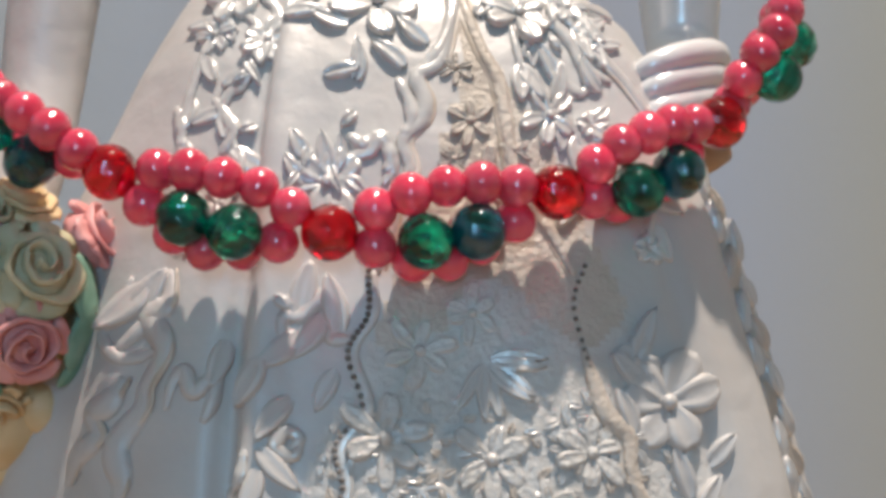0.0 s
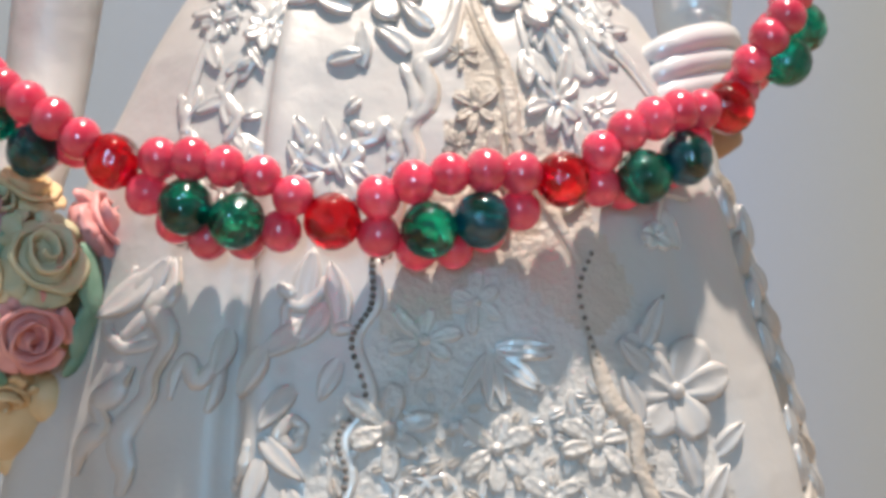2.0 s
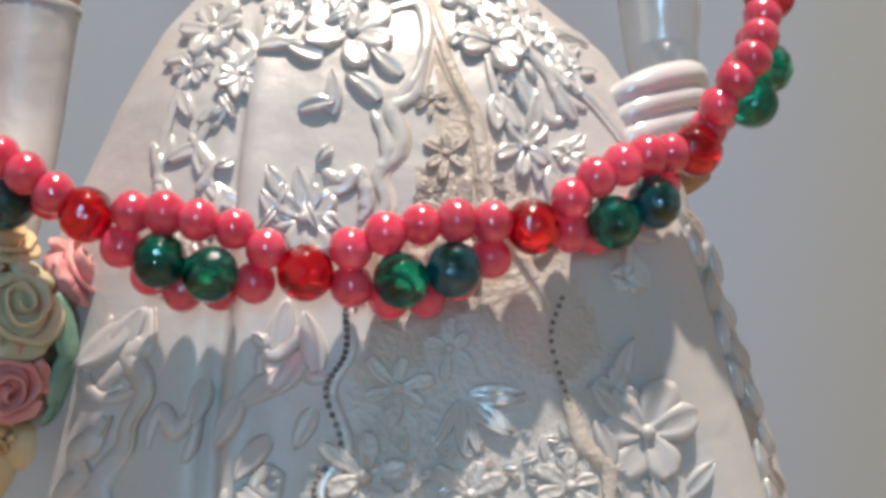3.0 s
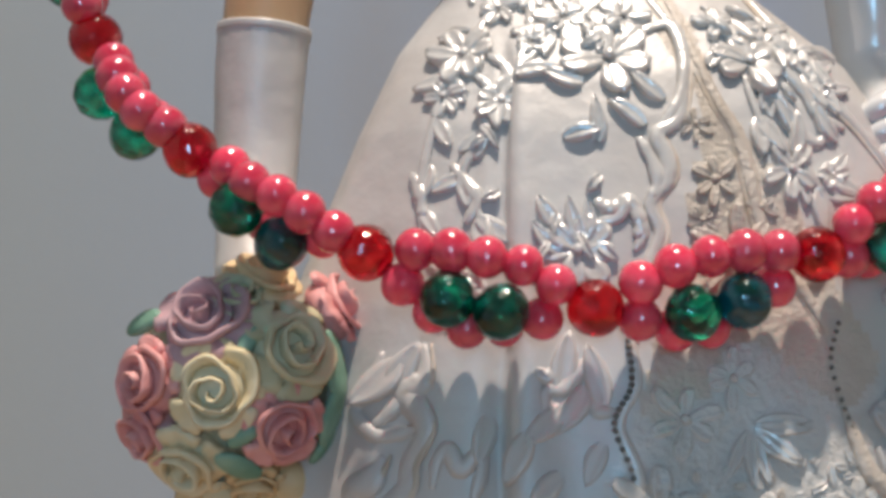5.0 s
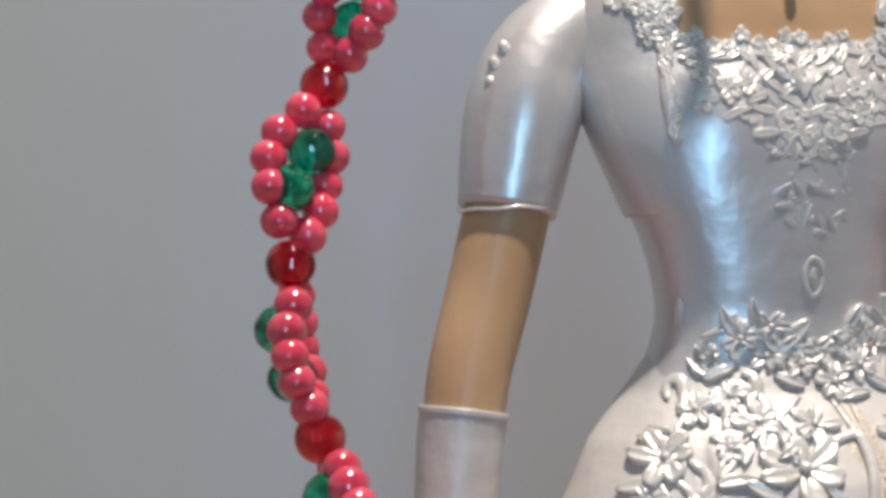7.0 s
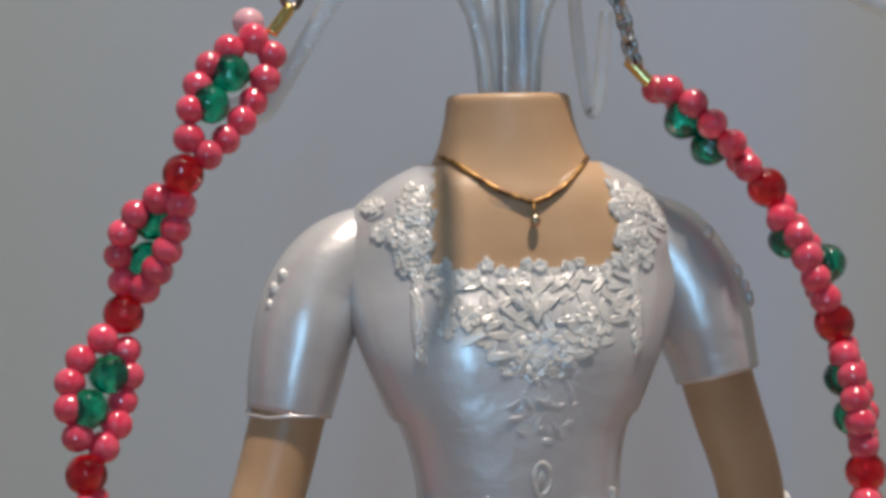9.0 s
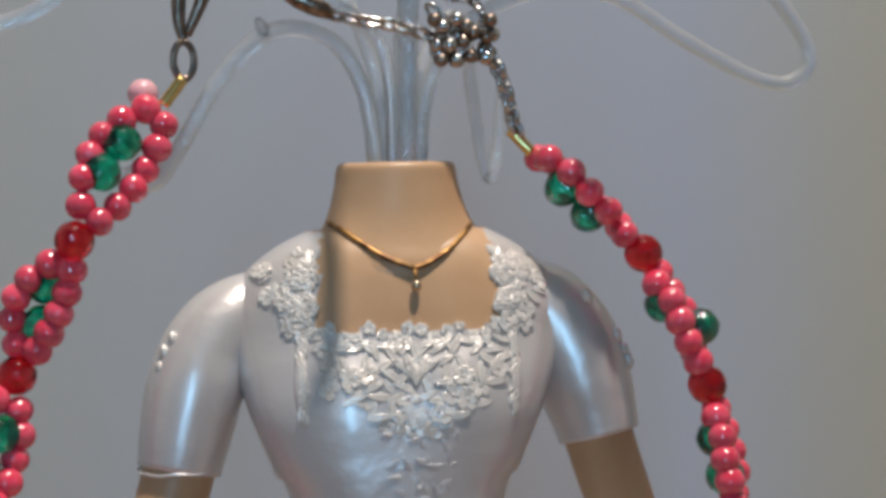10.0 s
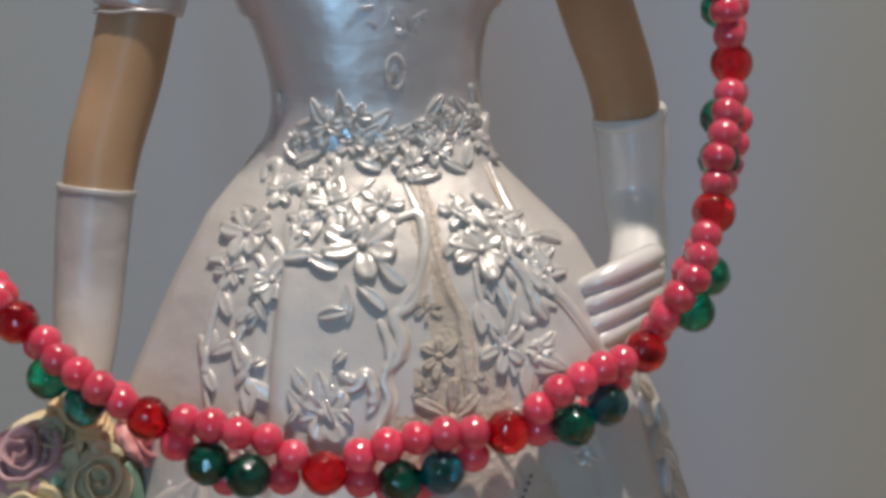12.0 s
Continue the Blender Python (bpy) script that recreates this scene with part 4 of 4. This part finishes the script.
def threaded(proto, place, axis, scale=1.0):
    ob = proto if not proto.get("used") else proto.copy()
    if proto.get("used"):
        scene.collection.objects.link(ob)
        del ob["used"]
    else:
        proto["used"] = 1
    ob.parent = necklace
    ob.matrix_basis = Matrix.LocRotScale(Vector(place) * CM, Vector(axis).to_track_quat("Z", "Y") @ Euler((0, 0, random.uniform(0, 6.28))).to_quaternion(), Vector((scale,) * 3))
    return ob


pink, red, green = round_bead("pink_bead", 0.242, PINK), round_cut("red_bead", 0.315, RED), cut_bead("green_bead", 0.31, GREEN)
teal = cut_bead("green_bead", 0.31, TEAL)
REDS = ((-5.15, -1.05, 25.73), (-6.12, -0.80, 23.64), (-6.68, -1.55, 21.36), (-6.42, -2.05, 19.27), (-5.42, -2.94, 17.88), (-3.62, -3.82, 16.63), (-1.27, -4.42, 15.90),
        (1.25, -4.36, 16.31), (3.32, -3.65, 17.15), (4.43, -3.20, 19.0), (4.98, -2.10, 21.0), (4.75, -1.40, 23.2), (3.87, -0.85, 25.3))
ENDS = ((-3.78, -0.30, 27.78), (2.16, -0.32, 26.98))
# the side on which each ring carries its two green beads
FACING = ((0.25, -1.0, 0.1), (0.3, 0.9, 0.25), (0.45, -0.9, 0.1), (-0.88, 0.35, -0.2), (-0.75, 0.05, -0.65), (-0.5, -0.35, -0.8), (-0.05, -0.90, -0.42), (0.05, -0.88, -0.42),
          (0.25, -0.75, -0.60), (0.85, -0.15, -0.45), (-0.9, 0.4, -0.1), (-0.9, 0.4, -0.1), (-0.9, 0.35, -0.3), (-0.68, 0.0, -0.7))
STAND_OUT = {0: 0.03, 1: 0.20, 2: 0.06, 3: 0.12, 10: 0.15, 11: 0.13, 12: 0.17}  # how far the green beads stand out, where less than elsewhere
FRONT = (6, 7, 8)  # rings that lie open towards the front
ROPE = (3, 4, 5, 9, 10, 11, 12, 13)  # rings twisted into a rope
TEALS = (5, 7, 8)  # rings whose second green bead has an iridescent coat, its blue reflection coloured in
SPLIT = (12,)  # rings whose two green beads lie on opposite sides
stops = [Vector(ENDS[0])] + [Vector(r) for r in REDS] + [Vector(ENDS[1])]
for k, r in enumerate(REDS):
    threaded(red, r, stops[k + 2] - stops[k])
for k, facing in enumerate(FACING):
    a, b = stops[k], stops[k + 1]
    way = (b - a).normalized()
    n = Vector(facing)
    n = (n - way * n.dot(way)).normalized()
    w = n.cross(way)
    # bow each ring outwards so that the whole loop hangs round
    mid = (a + b) / 2
    gap_a, gap_b = (0.0 if k == 0 else 0.30), (0.0 if k == 13 else 0.30)
    start, end = a + way * gap_a, b - way * gap_b
    span = (end - start).length
    bow = (stops[min(k + 1, 14)] - stops[k]).cross(Vector((0, 1, 0))).normalized() * -0.12
    for side in (-1, 1):
        beads = 6 if k == 0 else 5
        for j in range(beads):
            s = (j + 0.5) / beads
            wide = (0.43 if k in FRONT or k in (0, 2) else 0.36) * math.sin(math.pi * s) ** 0.62
            p = start + way * (span * s) + w * side * wide + bow * math.sin(math.pi * s) + n * random.uniform(-0.05, 0.05)
            p += way * side * (0.09 if k in ROPE else 0.03)
            threaded(pink, p, way + w * side * 0.7 * math.cos(math.pi * s), random.uniform(0.96, 1.05))
    for j in (-1, 1):
        p = start + way * (span * 0.5 + j * 0.29) + n * STAND_OUT.get(k, 0.23) * (j if k in SPLIT else 1) - w * (0.12 if k == 0 else 0.0 if k in FRONT else j * 0.10) + bow + Vector((0, 0, -0.06 if k in FRONT else 0.0))
        threaded(teal if j == 1 and k in TEALS else green, p, way - w * j * 0.4)
tagged(red, "transparent crackled red crystal bead")
tagged(green, "transparent fluted green crystal bead")
tagged(teal, "transparent fluted green crystal bead, iridescent coat with a blue reflection coloured in")
tagged(pink, "glossy pink plastic bead")
pale = round_bead("end_bead", 0.25, PALE)
pale.parent = necklace
pale.location = Vector((-4.12, 0.15, 28.05)) * CM
tagged(pale, "faded pale pink end bead")


def crimp(place, way):
    way = Vector(way).normalized()
    p = Vector(place)
    tube_part("crimp_tube", [p - way * 0.26, p - way * 0.22, p + way * 0.22, p + way * 0.26], 0.10, GOLD, necklace, 12, "bright gold crimp tube")


crimp((-3.62, -0.2, 28.05), (0.45, 0.1, 0.6))
crimp((1.99, -0.25, 27.16), (-0.45, 0.1, 0.5))


def link(place, way, across, length, width, wire, mat=None, name="chain_link"):
    way, across = Vector(way).normalized(), Vector(across)
    across = (across - way * across.dot(way)).normalized()
    path = [Vector(place) + way * length * 0.5 * math.cos(t) + across * width * 0.5 * math.sin(t) for t in (2 * math.pi * k / 20 for k in range(21))]
    tube_part(name, path, wire, mat or SILVER, necklace, 8)


def links(path, count, length=0.30, width=0.19, wire=0.042):
    line = spline(path, count)
    for k, p in enumerate(line):
        way = line[min(k + 1, count - 1)] - line[max(k - 1, 0)]
        link(p, way, way.orthogonal() if k % 2 else way.cross(way.orthogonal()), length, width, wire)


link((-3.44, -0.15, 28.55), (0.0, 0.0, 1), (1, 0.25, 0), 0.60, 0.34, 0.06, BRONZE)
# lobster clasp above the link
shape = Clay()
shape.tube(spline(((-3.42, -0.1, 28.82), (-3.50, -0.1, 29.2), (-3.46, -0.1, 29.75), (-3.2, -0.1, 30.1), (-3.0, -0.1, 29.9), (-3.18, -0.1, 29.4), (-3.38, -0.1, 28.95)), 26), [0.07 + 0.07 * math.sin(math.pi * k / 25) for k in range(26)], BRONZE, 10)
clasp = shape.build("lobster_clasp", None)
clasp.parent = necklace
tagged(clasp, "dark tarnished metal lobster clasp")
links(((-3.2, -0.1, 30.1), (-2.9, -0.1, 30.7), (-2.6, 0.0, 31.15), (-2.1, 0.1, 30.75), (-1.9, -0.1, 30.0), (-1.85, -0.15, 29.75)), 11)
shape = Clay()
shape.tube(spline(((-1.95, -0.2, 29.72), (-1.6, -0.25, 29.52), (-1.25, -0.25, 29.36), (-1.02, -0.25, 29.24)), 14), [0.08 + 0.09 * math.sin(math.pi * k / 13) for k in range(14)], BRONZE, 12)
bar = shape.build("barrel_clasp", None)
bar.parent = necklace
tagged(bar, "dark bronze barrel clasp")
links(((-1.0, -0.25, 29.25), (-0.6, -0.35, 29.15), (-0.3, -0.38, 29.1), (0.15, -0.42, 29.0), (0.55, -0.35, 28.85), (0.85, -0.3, 28.6), (1.15, -0.3, 28.55), (1.45, -0.25, 28.6)), 13)
links(((1.45, -0.25, 28.65), (1.6, -0.3, 28.4), (1.72, -0.3, 28.1), (1.80, -0.28, 27.8), (1.86, -0.27, 27.5), (1.92, -0.26, 27.32)), 9, 0.27, 0.20, 0.055)
links(((0.6, -0.2, 29.3), (0.9, -0.3, 29.0), (1.2, -0.3, 28.9), (1.45, -0.2, 29.1), (1.3, 0.1, 29.5), (0.95, 0.2, 29.6)), 11)
ball = round_bead("chain_ball", 0.135, SILVER)
ball.parent = necklace
ball.location = Vector((0.62, -0.45, 28.72)) * CM
dark_ball = round_bead("chain_ball", 0.125, BRONZE)
dark_ball.parent = necklace
dark_ball.location = Vector((1.05, -0.42, 28.78)) * CM
for k in range(18):
    ob = (dark_ball if k % 2 == 0 else ball).copy()
    scene.collection.objects.link(ob)
    ob.location = Vector((random.uniform(0.55, 1.65), random.uniform(-0.5, -0.3), random.uniform(28.45, 29.15))) * CM
